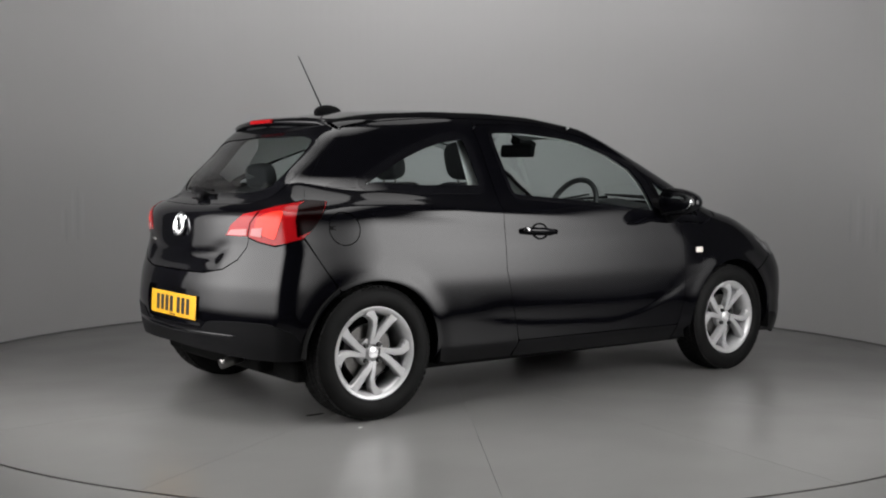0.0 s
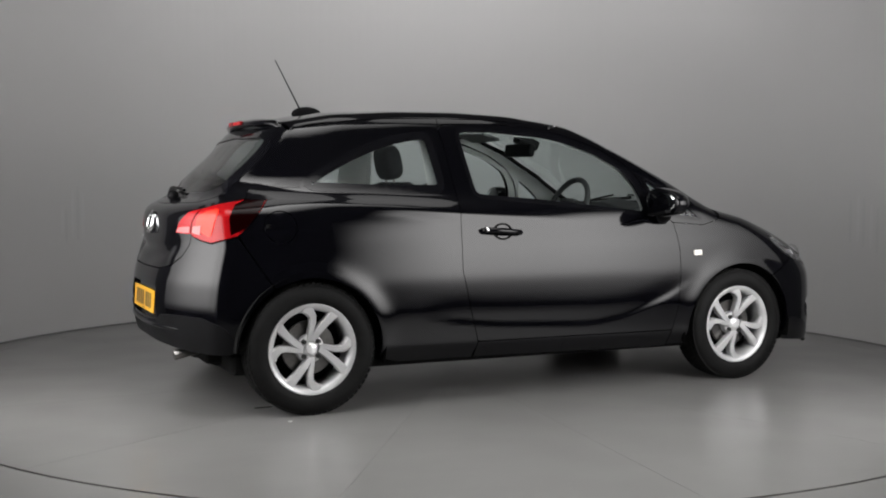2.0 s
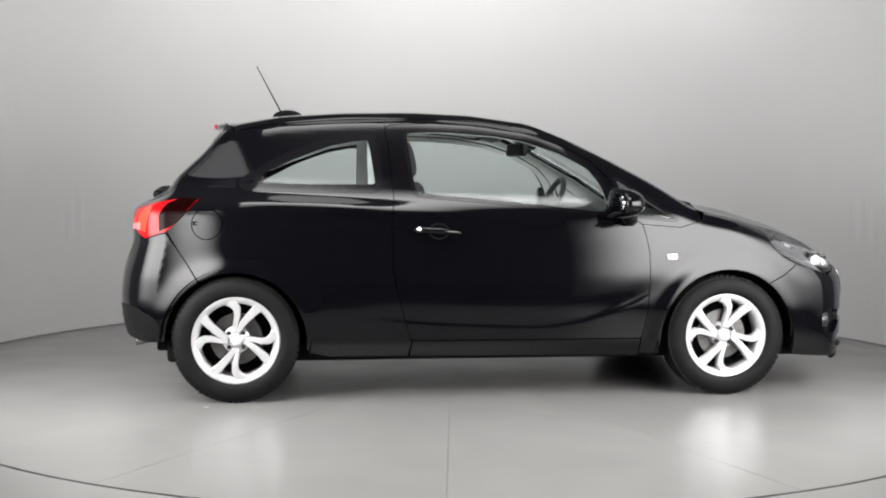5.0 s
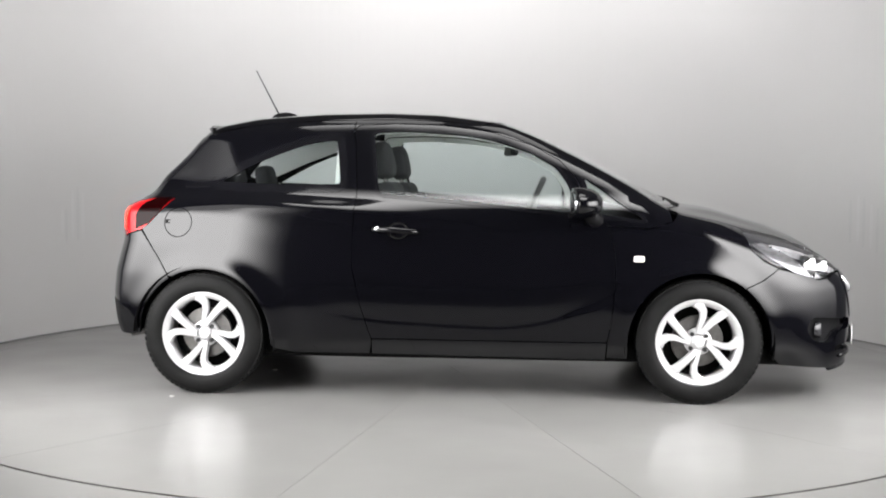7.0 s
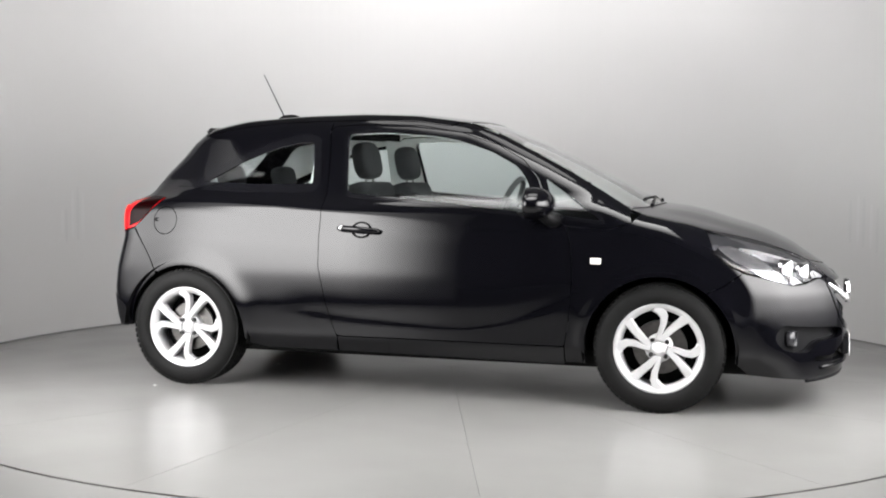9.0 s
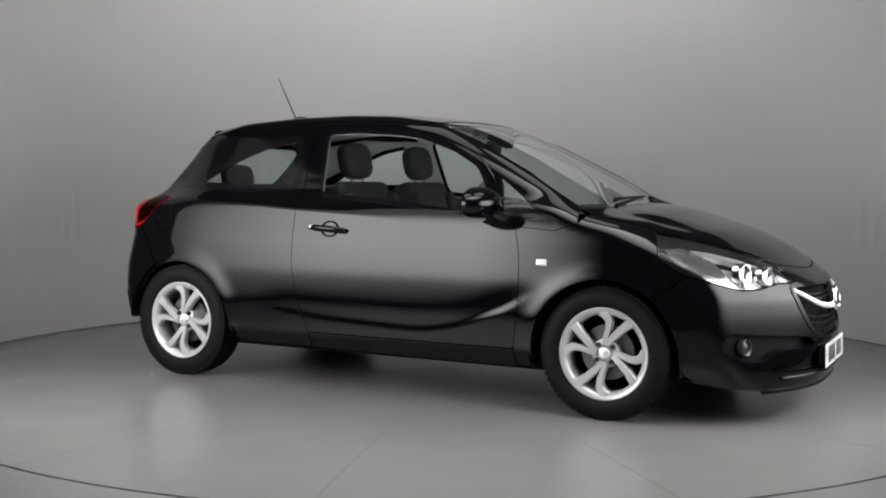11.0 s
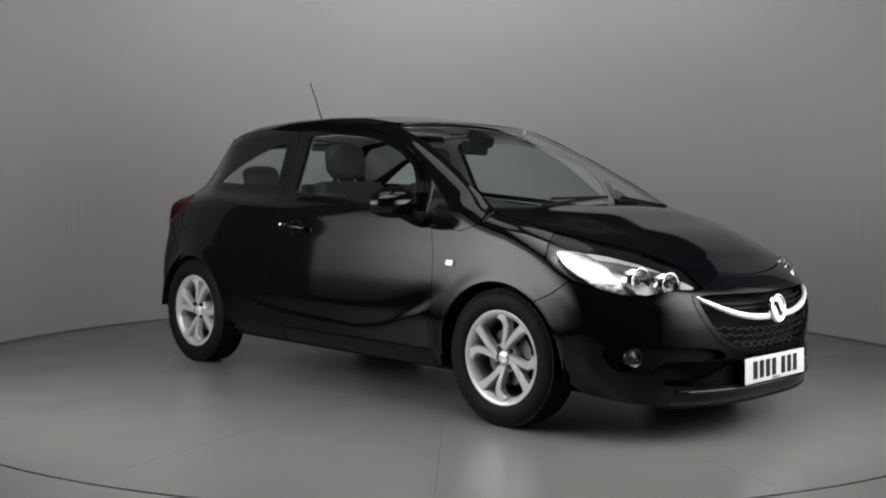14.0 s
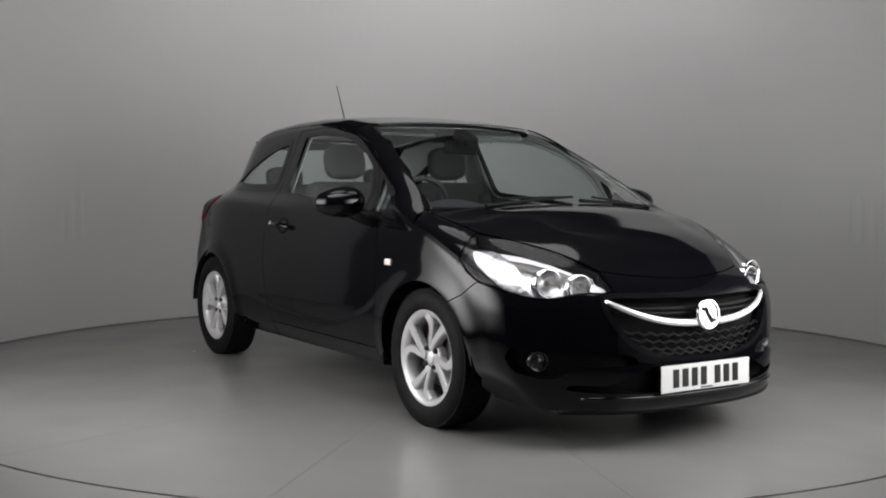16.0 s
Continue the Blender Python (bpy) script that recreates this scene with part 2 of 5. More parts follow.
def studio():
    # floor ring outside the turntable reaches under the dark bay
    n = 96
    v, f = lathe([(R_TABLE + 0.012, -0.08), (R_TABLE + 0.012, -0.002), (3.7, -0.002)], n)
    # unseen dark floor of the bay, added to keep the car's reflections dark
    tagged(obj("floor_bay", *lathe([(3.7, -0.002), (14.0, -0.002)], n), DARK_ROOM), "unseen dark floor added behind the camera to keep reflections dark", "floor", kind="structure")
    tagged(obj("floor", v, f, FLOOR), "grey vinyl studio floor around the turntable", "floor", kind="structure")
    v, f = lathe([(0.0, -0.06), (R_TABLE + 0.02, -0.06), (R_TABLE + 0.02, -0.08)], n)
    tagged(obj("floor_pit", v, f, RIM_GAP), "dark gap below the rim of the turntable", "floor", kind="structure")
    # pale curved wall; unseen dark cheeks, added for dark reflections, lead to the opening
    segs, h, top = 110, 2.85, 3.6
    a0, a1 = radians(-90 + CHEEK), radians(270 - CHEEK)
    ring = [(R_WALL, -0.002), (R_WALL, 0.01), (R_WALL + 0.006, h), (R_WALL + 0.15, h), (R_WALL + 0.15, -0.002)]

    def bent(b0, b1, n):
        m = len(ring)
        verts, faces = [], []
        for k in range(n + 1):
            a = b0 + (b1 - b0) * k / n
            verts += [(r * math.cos(a), r * math.sin(a), z) for r, z in ring]
        for k in range(n):
            for i in range(m):
                j = (i + 1) % m
                faces.append((k * m + i, k * m + j, (k + 1) * m + j, (k + 1) * m + i))
        return verts, faces + [tuple(range(m)), tuple(n * m + i for i in range(m))[::-1]]

    tagged(obj("wall_round", *bent(a0, a1, segs), WALL), "smooth curved grey painted studio wall", "wall", kind="structure")
    for name, b0, b1 in (("wall_cheek_east", -90 + OPEN + 5, -90 + CHEEK - 0.1), ("wall_cheek_west", 270 - CHEEK + 0.1, 270 - OPEN - 5)):
        tagged(obj(name, *bent(radians(b0), radians(b1), 40), CHEEK_GREY), "unseen dark wall added between light panel and pale wall to darken reflections", "wall", kind="structure")
    # thin dark strip that draws the dark line at the wall's foot
    joint, jf = [], []
    for k in range(segs + 1):
        a = a0 + (a1 - a0) * k / segs
        joint += [(r * math.cos(a), r * math.sin(a), z) for r, z in ((R_WALL - 0.006, -0.001), (R_WALL - 0.006, 0.009), (R_WALL - 0.001, 0.009))]
    for k in range(segs):
        jf += [(3 * k, 3 * k + 1, 3 * k + 4, 3 * k + 3), (3 * k + 1, 3 * k + 2, 3 * k + 5, 3 * k + 4)]
    tagged(obj("joint_line", joint, jf, JOINT), "thin dark joint strip along the foot of the wall", "trim", kind="structure")
    v, f = lathe([(0.0, top + 0.02), (14.0, top + 0.02), (14.0, top + 0.2), (0.0, top + 0.2)], 64)
    tagged(obj("ceiling", v, f, CEIL), "grey studio ceiling", "ceiling", kind="structure")
    # unseen dark drapes, added to close the bay behind the camera and darken reflections
    v, f = lathe([(9.0, -0.002), (9.0, top + 0.02), (9.2, top + 0.02), (9.2, -0.002)], 64, True)
    tagged(obj("wall_drape", v, f, DARK_ROOM), "unseen dark drape added to close the room behind the camera", "wall", kind="structure")


studio()


def wall_sheen(azimuth, z0, z1, wide, dark):
    """A faint upright streak of sheen, painted as a strip on the curved wall."""
    a, r = radians(azimuth), R_WALL - 0.0015
    t = Vector((-math.sin(a), math.cos(a), 0)) * wide / 2
    c = Vector((r * math.cos(a), r * math.sin(a), 0))
    n = 8
    verts, faces = [], []
    for k in range(n + 1):
        u = k / n
        w = math.sin(math.pi * (0.08 + 0.84 * u)) ** 0.5
        for s in (-1, 1):
            verts.append(tuple(c + t * s * w + Vector((0, 0, z0 + (z1 - z0) * u))))
    for k in range(n):
        faces.append((2 * k, 2 * k + 1, 2 * k + 3, 2 * k + 2))
    tagged(obj("wall_sheen", verts, faces, SHEEN_DARK if dark else SHEEN_PALE), "faint upright streak of sheen painted on the grey wall", "scuff mark", group="wall scuffs")


for mark in SHEEN_STREAKS:
    wall_sheen(*mark)


def light_panel(side):
    """A tall curved light panel on the wall beside the opening."""
    panel = new("light_panel")
    tagged(panel, "tall curved white studio light panel on the wall", "light panel", group="light panels")
    path = [(1.74, -3.90 + 0.156 * k) for k in range(9)]
    path += [((R_WALL - 0.03) * math.sin(radians(a)), -(R_WALL - 0.03) * math.cos(radians(a))) for a in np.linspace(OPEN + 2.0, 82.0, 22)]

    def strip(z0, z1, depth):
        verts, faces = [], []
        for k, (x, y) in enumerate(path):
            x0, y0 = path[max(k - 1, 0)]
            x1, y1 = path[min(k + 1, len(path) - 1)]
            l = math.hypot(x1 - x0, y1 - y0)
            nx, ny = -(y1 - y0) / l, (x1 - x0) / l
            for d, z in ((depth, z0), (depth, z1), (-0.02, z1), (-0.02, z0)):
                verts.append((side * (x + nx * d), y + ny * d, z))
        n = len(path) - 1
        for k in range(n):
            for i in range(4):
                j = (i + 1) % 4
                faces.append((4 * k + i, 4 * k + j, 4 * k + 4 + j, 4 * k + 4 + i))
        return verts, faces + [(0, 1, 2, 3), (4 * n, 4 * n + 3, 4 * n + 2, 4 * n + 1)]
    cloth, high = DIFFUSERS[side]
    obj("diffuser", *strip(0.20, high, 0.0), cloth, panel, "lit white fabric diffuser")
    obj("frame", *strip(high + 0.002, high + 0.06, 0.01), PLASTIC, panel, "black upper frame")
    # unseen black strip, added so the lower body mirrors something dark
    obj("skirt", *strip(0.0, 0.198, 0.01), DARK_ROOM, panel, "black skirt under the diffuser")


light_panel(-1)
light_panel(1)

table = new("turntable")
tagged(table, "grey vinyl covered round car turntable flush with the floor", "turntable")


def turntable_parts():
    # plates of the deck, split by fine radial joints
    joints = [radians(a) for a in JOINTS]
    for i, a0 in enumerate(joints):
        a1 = joints[(i + 1) % len(joints)]
        if a1 <= a0:
            a1 += math.tau
        n = max(6, int((a1 - a0) / radians(3)))
        g = 0.0008
        bm = bmesh.new()
        mid = (a0 + a1) / 2
        c = Vector((g * 2 * math.cos(mid), g * 2 * math.sin(mid), 0))
        rim = []
        for k in range(n + 1):
            a = a0 + (a1 - a0) * k / n
            da = g / R_TABLE * (1 if k == 0 else -1 if k == n else 0)
            rim.append(Vector((R_TABLE * math.cos(a + da), R_TABLE * math.sin(a + da), 0)))
        top = [bm.verts.new(c)] + [bm.verts.new(p) for p in rim]
        low = [bm.verts.new(Vector((p.x, p.y, -0.05))) for p in [c] + rim]
        for k in range(1, n + 1):
            bm.faces.new((top[0], top[k], top[k + 1]))
        ring = list(range(n + 2))
        for i0, i1 in zip(ring, ring[1:] + ring[:1]):
            bm.faces.new((top[i0], low[i0], low[i1], top[i1]))
        part("deck_plate", bm, FLOOR, table)


JOINTS = [-123.5 + 360 / 14 * k for k in range(14)]
turntable_parts()


def flecks():
    """Small litter that rides on the deck."""
    for x, y, sx, sy, mat, name in ((-1.335, -1.093, 0.012, 0.006, WHITE_PLATE, "paper_fleck"), (-1.004, -0.246, 0.016, 0.008, WHITE_PLATE, "paper_fleck"),
                                    (-1.36, -0.74, 0.05, 0.012, RUBBER, "rubber_mark")):
        bm = bmesh.new()
        n = 9
        ring = []
        for k in range(n):
            a = k * math.tau / n
            q = 0.7 + 0.3 * random.random()
            ring.append(Vector((x + sx * q * math.cos(a), y + sy * q * math.sin(a), 0)))
        top = [bm.verts.new(p + Vector((0, 0, 0.003))) for p in ring]
        low = [bm.verts.new(p + Vector((0, 0, 0.0002))) for p in ring]
        bm.faces.new(top)
        for i in range(n):
            bm.faces.new((low[i], low[(i + 1) % n], top[(i + 1) % n], top[i]))
        part(name, bm, mat, table)


flecks()

# ---- the car's skin: x forward, y to its left, z up, from the ground ----
from mathutils.geometry import delaunay_2d_cdt


def curve(pts, soft):
    """A smooth function through a rough polyline."""
    xs, ys = zip(*pts)
    g = np.arange(xs[0] - 0.5, xs[-1] + 0.5, 0.002)
    y = np.interp(g, xs, ys)
    n = max(1, int(4 * soft / 0.002))
    k = np.exp(-0.5 * (np.arange(-n, n + 1) * 0.002 / soft) ** 2)
    y = np.convolve(np.pad(y, n, mode="edge"), k / k.sum(), "valid")
    return lambda v: np.interp(v, g, y)


def step(a, b, v):
    t = np.clip((v - a) / (b - a), 0, 1)
    return t * t * (3 - 2 * t)


SECTION = curve([(0.0, -0.22), (0.15, -0.125), (0.22, -0.075), (0.29, -0.024), (0.45, 0.002), (0.62, 0.0), (0.80, -0.016), (0.91, -0.037),
                 (0.975, -0.056), (1.02, -0.096), (1.08, -0.116), (1.42, -0.265), (1.7, -0.40)], 0.022)
PLAN = curve([(-2.2, 0.79), (-1.55, 0.790), (-1.25, 0.848), (-0.7, 0.846), (0.0, 0.845), (0.8, 0.850), (1.25, 0.860), (1.55, 0.842), (2.3, 0.76)], 0.12)
CABIN = curve([(-2.2, -0.20), (-1.5, -0.145), (-1.2, -0.038), (-0.7, -0.018), (0.0, -0.005), (0.5, 0.0), (1.0, -0.010), (1.3, -0.048), (2.2, -0.05)], 0.1)
RIDGE = curve([(-1.75, 1.363), (-1.3, 1.405), (-1.05, 1.452), (-0.7, 1.474), (-0.35, 1.479), (-0.05, 1.468), (0.15, 1.442), (0.29, 1.421), (0.45, 1.356), (0.70, 1.240), (1.20, 0.992),
               (1.28, 0.977), (1.4, 0.955), (1.57, 0.902), (1.73, 0.856), (1.88, 0.803), (2.0, 0.722), (2.1, 0.645), (2.4, 0.45)], 0.035)
CROWN = curve([(-1.8, 0.066), (-0.5, 0.053), (0.2, 0.045), (0.9, 0.018), (1.15, 0.034), (1.4, 0.050), (1.8, 0.066), (2.2, 0.05)], 0.06)
BOW = curve([(-1.6, -0.033), (-0.4, -0.003), (0.1, 0.020), (0.3, 0.015), (1.1, 0.090), (1.4, 0.035), (2.2, -0.02)], 0.08)
NOSE = curve([(0.0, 2.03), (0.10, 2.08), (0.16, 2.12), (0.25, 2.133), (0.33, 2.138), (0.50, 2.135), (0.58, 2.125), (0.64, 2.090), (0.70, 2.035), (0.80, 1.88), (1.0, 1.58)], 0.018)
TAIL = curve([(0.0, -1.70), (0.15, -1.78), (0.23, -1.835), (0.36, -1.874), (0.50, -1.890), (0.62, -1.877), (0.72, -1.850), (0.79, -1.830), (0.93, -1.824), (0.975, -1.792), (1.015, -1.670),
              (1.125, -1.597), (1.224, -1.488), (1.40, -1.325), (1.7, -0.95)], 0.015)
SWAGE = curve([(-1.2, 0.46), (-0.62, 0.42), (-0.3, 0.385), (0.09, 0.368), (0.29, 0.362), (0.50, 0.395), (0.77, 0.492), (0.95, 0.60)], 0.05)
SHOULDER = curve([(-1.6, 0.985), (-1.43, 0.995), (-1.16, 0.995), (-0.8, 0.975), (-0.48, 0.944), (0.3, 0.90), (1.0, 0.86)], 0.05)
HUB_X, HUB_Z, ARCH = 1.252, 0.302, 0.352


def half_width(x, z):
    w = PLAN(x) + SECTION(z) + CABIN(x) * step(0.93, 1.12, z)
    d = z - SWAGE(x)
    w = w - 0.0055 * np.exp(-0.5 * (np.maximum(d, 0) / 0.055) ** 2) * step(-0.022, 0.022, d) * step(-0.75, -0.45, x) * step(0.95, 0.72, x)
    d = z - SHOULDER(x)
    w = w + 0.010 * np.exp(-0.5 * (d / 0.022) ** 2) * step(0.3, -0.7, x) * step(-1.6, -1.3, x)
    for hx in (-HUB_X, HUB_X):
        r = np.hypot(x - hx, z - HUB_Z)
        w = w + 0.012 * np.exp(-0.5 * ((r - ARCH) / 0.04) ** 2)
    return w


def smooth_max(a, b, k):
    h = np.maximum(k - np.abs(a - b), 0) / k
    return np.maximum(a, b) + h * h * k / 4


def skin(x, y, z):
    """Below zero inside the body, above zero outside."""
    s = np.abs(y)
    e = 0.004
    side = s - half_width(x, z)
    xe = x + BOW(x) * (s / 0.7) ** 2
    slope = (RIDGE(xe + e) - RIDGE(xe - e)) / (2 * e)
    fold = 0.009 * step(0.10, -0.10, s - 0.52 + 0.20 * (x - 1.2)) * step(1.15, 1.35, x) * step(1.925, 1.875, x)
    top = (z - fold - RIDGE(xe) + CROWN(x) * (s / 0.7) ** 2.2) / np.sqrt(1 + slope ** 2)
    sl = (NOSE(z + e) - NOSE(z - e)) / (2 * e)
    front = (x - NOSE(z) + 0.68 * s ** 2.8) / np.sqrt(1 + sl ** 2 + (1.9 * s ** 1.8) ** 2)
    sl = (TAIL(z + e) - TAIL(z - e)) / (2 * e)
    hollow = 0.011 * np.exp(-0.5 * ((z - 0.728 - 0.32 * s ** 2) / 0.026) ** 2) * step(0.50, 0.36, s)
    rear = (TAIL(z) + hollow + 0.39 * s ** 3 - x) / np.sqrt(1 + sl ** 2 + (1.26 * s ** 2) ** 2)
    g = smooth_max(side, top, 0.075)
    g = smooth_max(g, front, 0.06)
    return smooth_max(g, rear, 0.045)


def gradient(p):
    e = 0.003
    g = np.stack([skin(*(p + d).T) - skin(*(p - d).T) for d in (np.array((e, 0, 0)), np.array((0, e, 0)), np.array((0, 0, e)))], 1)
    return g / np.linalg.norm(g, axis=1, keepdims=True)


SPINE, WRAP = 1.25, 0.85


def cast(origin, way, far=1.6):
    lo, hi = np.zeros(len(origin)), np.full(len(origin), far)
    for _ in range(34):
        mid = (lo + hi) / 2
        inside = skin(*(origin + mid[:, None] * way).T) < 0
        lo, hi = np.where(inside, mid, lo), np.where(inside, hi, mid)
    return origin + lo[:, None] * way


def lift_wrap(q):
    """(a, z): a runs along the flank and wraps round both ends; the flank with y below zero."""
    a, z = np.asarray(q, float).T
    over = np.abs(a) - SPINE
    phi = np.where(over > 0, over, 0) / WRAP
    o = np.stack([np.clip(a, -SPINE, SPINE), 0 * a, z], 1)
    way = np.stack([np.sign(a) * np.sin(phi), -np.cos(phi), 0 * a], 1)
    return cast(o, way), way


def lift_top(q):
    """(x, y) from above."""
    x, y = np.asarray(q, float).T
    o = np.stack([x, y, 0 * x + 0.3], 1)
    way = np.tile((0.0, 0.0, 1.0), (len(x), 1))
    return cast(o, way), way


def wrap(p):
    """A point of the skin as (a, z)."""
    p = np.asarray(p, float)
    over = np.abs(p[:, 0]) - SPINE
    a = np.where(over > 0, np.sign(p[:, 0]) * (SPINE + WRAP * np.arctan2(over, -p[:, 1])), p[:, 0])
    return np.stack([a, p[:, 2]], 1)


def flank(*xz):
    """(x, z) pairs seen from the side, as (a, z)."""
    q = np.asarray(xz, float)
    o = np.stack([q[:, 0], 0 * q[:, 0], q[:, 1]], 1)
    return wrap(cast(o, np.tile((0.0, -1.0, 0.0), (len(q), 1))))


def face_on(*yz, end=1):
    """(distance from the middle, z) pairs seen from the front or rear, as (a, z)."""
    q = np.asarray(yz, float)
    o = np.stack([0 * q[:, 0] + end * 1.0, -q[:, 0], q[:, 1]], 1)
    return wrap(cast(o, np.tile((float(end), 0.0, 0.0), (len(q), 1))))


def from_above(*xy):
    """(x, y) pairs seen from above, as (a, z)."""
    return wrap(lift_top(np.asarray(xy, float))[0])


def inside_poly(q, poly):
    x, y = q[:, 0], q[:, 1]
    px, py = poly[:, 0], poly[:, 1]
    qx, qy = np.roll(px, -1), np.roll(py, -1)
    odd = np.zeros(len(q), bool)
    for x0, y0, x1, y1 in zip(px, py, qx, qy):
        if y0 != y1:
            odd ^= ((y0 > y) != (y1 > y)) & (x < (x1 - x0) * (y - y0) / (y1 - y0) + x0)
    return odd


def resample(poly, gap, rounding=0.0):
    """Points every few centimetres along a closed outline."""
    out = []
    for a, b in zip(poly, np.roll(poly, -1, axis=0)):
        n = max(1, int(math.ceil(np.linalg.norm(b - a) / gap)))
        out += [a + (b - a) * k / n for k in range(n)]
    out = np.array(out)
    for _ in range(int(rounding)):
        out = 0.25 * np.roll(out, 1, axis=0) + 0.5 * out + 0.25 * np.roll(out, -1, axis=0)
    return out


def shrink(poly, by):
    d = np.roll(poly, -1, axis=0) - np.roll(poly, 1, axis=0)
    n = np.stack([-d[:, 1], d[:, 0]], 1) / (np.linalg.norm(d, axis=1, keepdims=True) + 1e-9)
    area = np.sum(poly[:, 0] * np.roll(poly[:, 1], -1) - poly[:, 1] * np.roll(poly[:, 0], -1))
    return poly + n * by * (1 if area > 0 else -1)


def sheet(name, outline, mat, parent, label="", lift=lift_wrap, holes=(), gap=0.0018, fine=0.024, out=0.0, thick=0.014, sides=(1,), rounding=1, hole_rounding=3, dish=None, origin=None):
    """One panel of the skin: the outline filled with triangles on the skin, its rim folded inwards. sides: 1 as drawn, -1 mirrored."""
    edge = min(fine, 0.02)
    loops = [shrink(resample(np.asarray(outline, float), edge, rounding), gap)]
    loops += [shrink(resample(np.asarray(h, float), edge, hole_rounding), -gap) for h in holes]
    lo, hi = loops[0].min(0), loops[0].max(0)
    gx, gy = np.meshgrid(np.arange(lo[0], hi[0], fine), np.arange(lo[1], hi[1], fine * 0.9))
    gx = gx + (np.arange(gx.shape[0]) % 2)[:, None] * fine / 2
    inner = np.stack([gx.ravel(), gy.ravel()], 1)
    rim = np.concatenate(loops)
    keep = inside_poly(inner, loops[0])
    for h in loops[1:]:
        keep &= ~inside_poly(inner, h)
    inner = inner[keep]
    near = np.array([np.min(np.sum((rim - q) ** 2, 1)) for q in inner]) if len(inner) else np.zeros(0)
    inner = inner[near > (0.55 * fine) ** 2] if len(inner) else inner
    pts = np.concatenate([rim, inner]) if len(inner) else rim
    edges, k = [], 0
    for l in loops:
        edges += [(k + i, k + (i + 1) % len(l)) for i in range(len(l))]
        k += len(l)
    v2, _, tris, *_ = delaunay_2d_cdt([Vector(p) for p in pts], edges, [], 0, 1e-6)
    v2 = np.array([tuple(v) for v in v2])
    tris = np.array([t for t in tris])
    mid = v2[tris].mean(1)
    ok = inside_poly(mid, loops[0])
    for h in loops[1:]:
        ok &= ~inside_poly(mid, h)
    tris = tris[ok]
    p, way = lift(v2)
    nrm = gradient(p)
    p = p + nrm * out
    if dish is not None:
        p = p + nrm * dish(p)[:, None]
    # winding by the normals
    c = np.cross(p[tris[:, 1]] - p[tris[:, 0]], p[tris[:, 2]] - p[tris[:, 0]])
    flip = np.sum(c * nrm[tris[:, 0]], 1) < 0
    tris[flip] = tris[flip][:, ::-1]
    # rim folded in
    used = {}
    for t in tris:
        for i in range(3):
            e = (t[i], t[(i + 1) % 3])
            used[e] = True
    border = [e for e in used if (e[1], e[0]) not in used]
    ids = sorted({i for e in border for i in e})
    back = {i: len(p) + j for j, i in enumerate(ids)}
    twin = {i: len(p) + len(ids) + j for j, i in enumerate(ids)}
    rim_out = p[ids]
    rim_in = p[ids] - nrm[ids] * thick
    verts = np.concatenate([p, rim_in, rim_out])
    faces = [tuple(int(i) for i in t) for t in tris] + [(twin[b], twin[a], back[a], back[b]) for a, b in border]
    made = []
    for side in sides:
        vs, fs = verts.copy(), faces
        nn = np.concatenate([nrm, nrm[ids], nrm[ids]])
        if side < 0:
            vs[:, 1] *= -1
            nn = nn * np.array((1, -1, 1))
            fs = [f[::-1] for f in faces]
        if origin is not None:
            vs = vs - np.array(origin)
        me = bpy.data.meshes.new(name)
        me.from_pydata([tuple(v) for v in vs.tolist()], [], fs)
        me.materials.append(mat)
        me.shade_smooth()
        if dish is None:
            loop_n, k0 = [], len(tris)
            for poly in me.polygons:
                for vi in poly.vertices:
                    loop_n.append(tuple(nn[vi]) if poly.index < k0 else tuple(poly.normal))
            me.normals_split_custom_set(loop_n)
        ob = new(name, me)
        ob.parent = parent
        if label:
            tagged(ob, label)
        made.append(ob)
    return made if len(made) > 1 else made[0]


def circle_xz(cx, cz, r, a0, a1, n=26):
    return [(cx + r * math.cos(radians(a0 + (a1 - a0) * k / n)), cz + r * math.sin(radians(a0 + (a1 - a0) * k / n))) for k in range(n + 1)]


def on_skin(x=None, y=None, z=None, out=0.0, end=1):
    """A point of the skin and its normal, from two of its coordinates (y below zero is the right flank)."""
    if y is None:
        p = cast(np.array([[x, 0, z]], float), np.array([[0, -1.0, 0]]))
    elif z is None:
        p = cast(np.array([[x, y, 0.3]], float), np.array([[0, 0, 1.0]]))
    else:
        p = cast(np.array([[end * 1.0, y, z]], float), np.array([[float(end), 0, 0]]))
    n = gradient(p)
    return Vector((p + n * out)[0]), Vector(n[0])


def seat_on(p, n, up=Vector((0, 0, 1))):
    """A pose at p whose z is the normal n and whose y points up."""
    z = n.normalized()
    x = up.cross(z).normalized()
    y = z.cross(x)
    m = Matrix((x, y, z)).transposed().to_4x4()
    m.translation = p
    return m

# ---- car ----
car = new("car")
tagged(car, "glossy black three-door hatchback car parked on the turntable", "car")

# shared lines, (x, z) from the side unless said otherwise
DOOR_REAR = [(-0.385, 0.30), (-0.40, 0.345), (-0.44, 0.474), (-0.482, 0.66), (-0.482, 0.82), (-0.478, 0.96), (-0.472, 1.03), (-0.494, 1.29), (-0.510, 1.365)]
DOOR_TOP = [(-0.48, 1.388), (-0.25, 1.398), (0.0, 1.388), (0.22, 1.350), (0.42, 1.285), (0.56, 1.208), (0.64, 1.12)]
DOOR_FRONT = [(0.72, 0.935), (0.80, 0.885), (0.818, 0.82), (0.833, 0.74), (0.836, 0.60), (0.822, 0.42), (0.80, 0.30)]
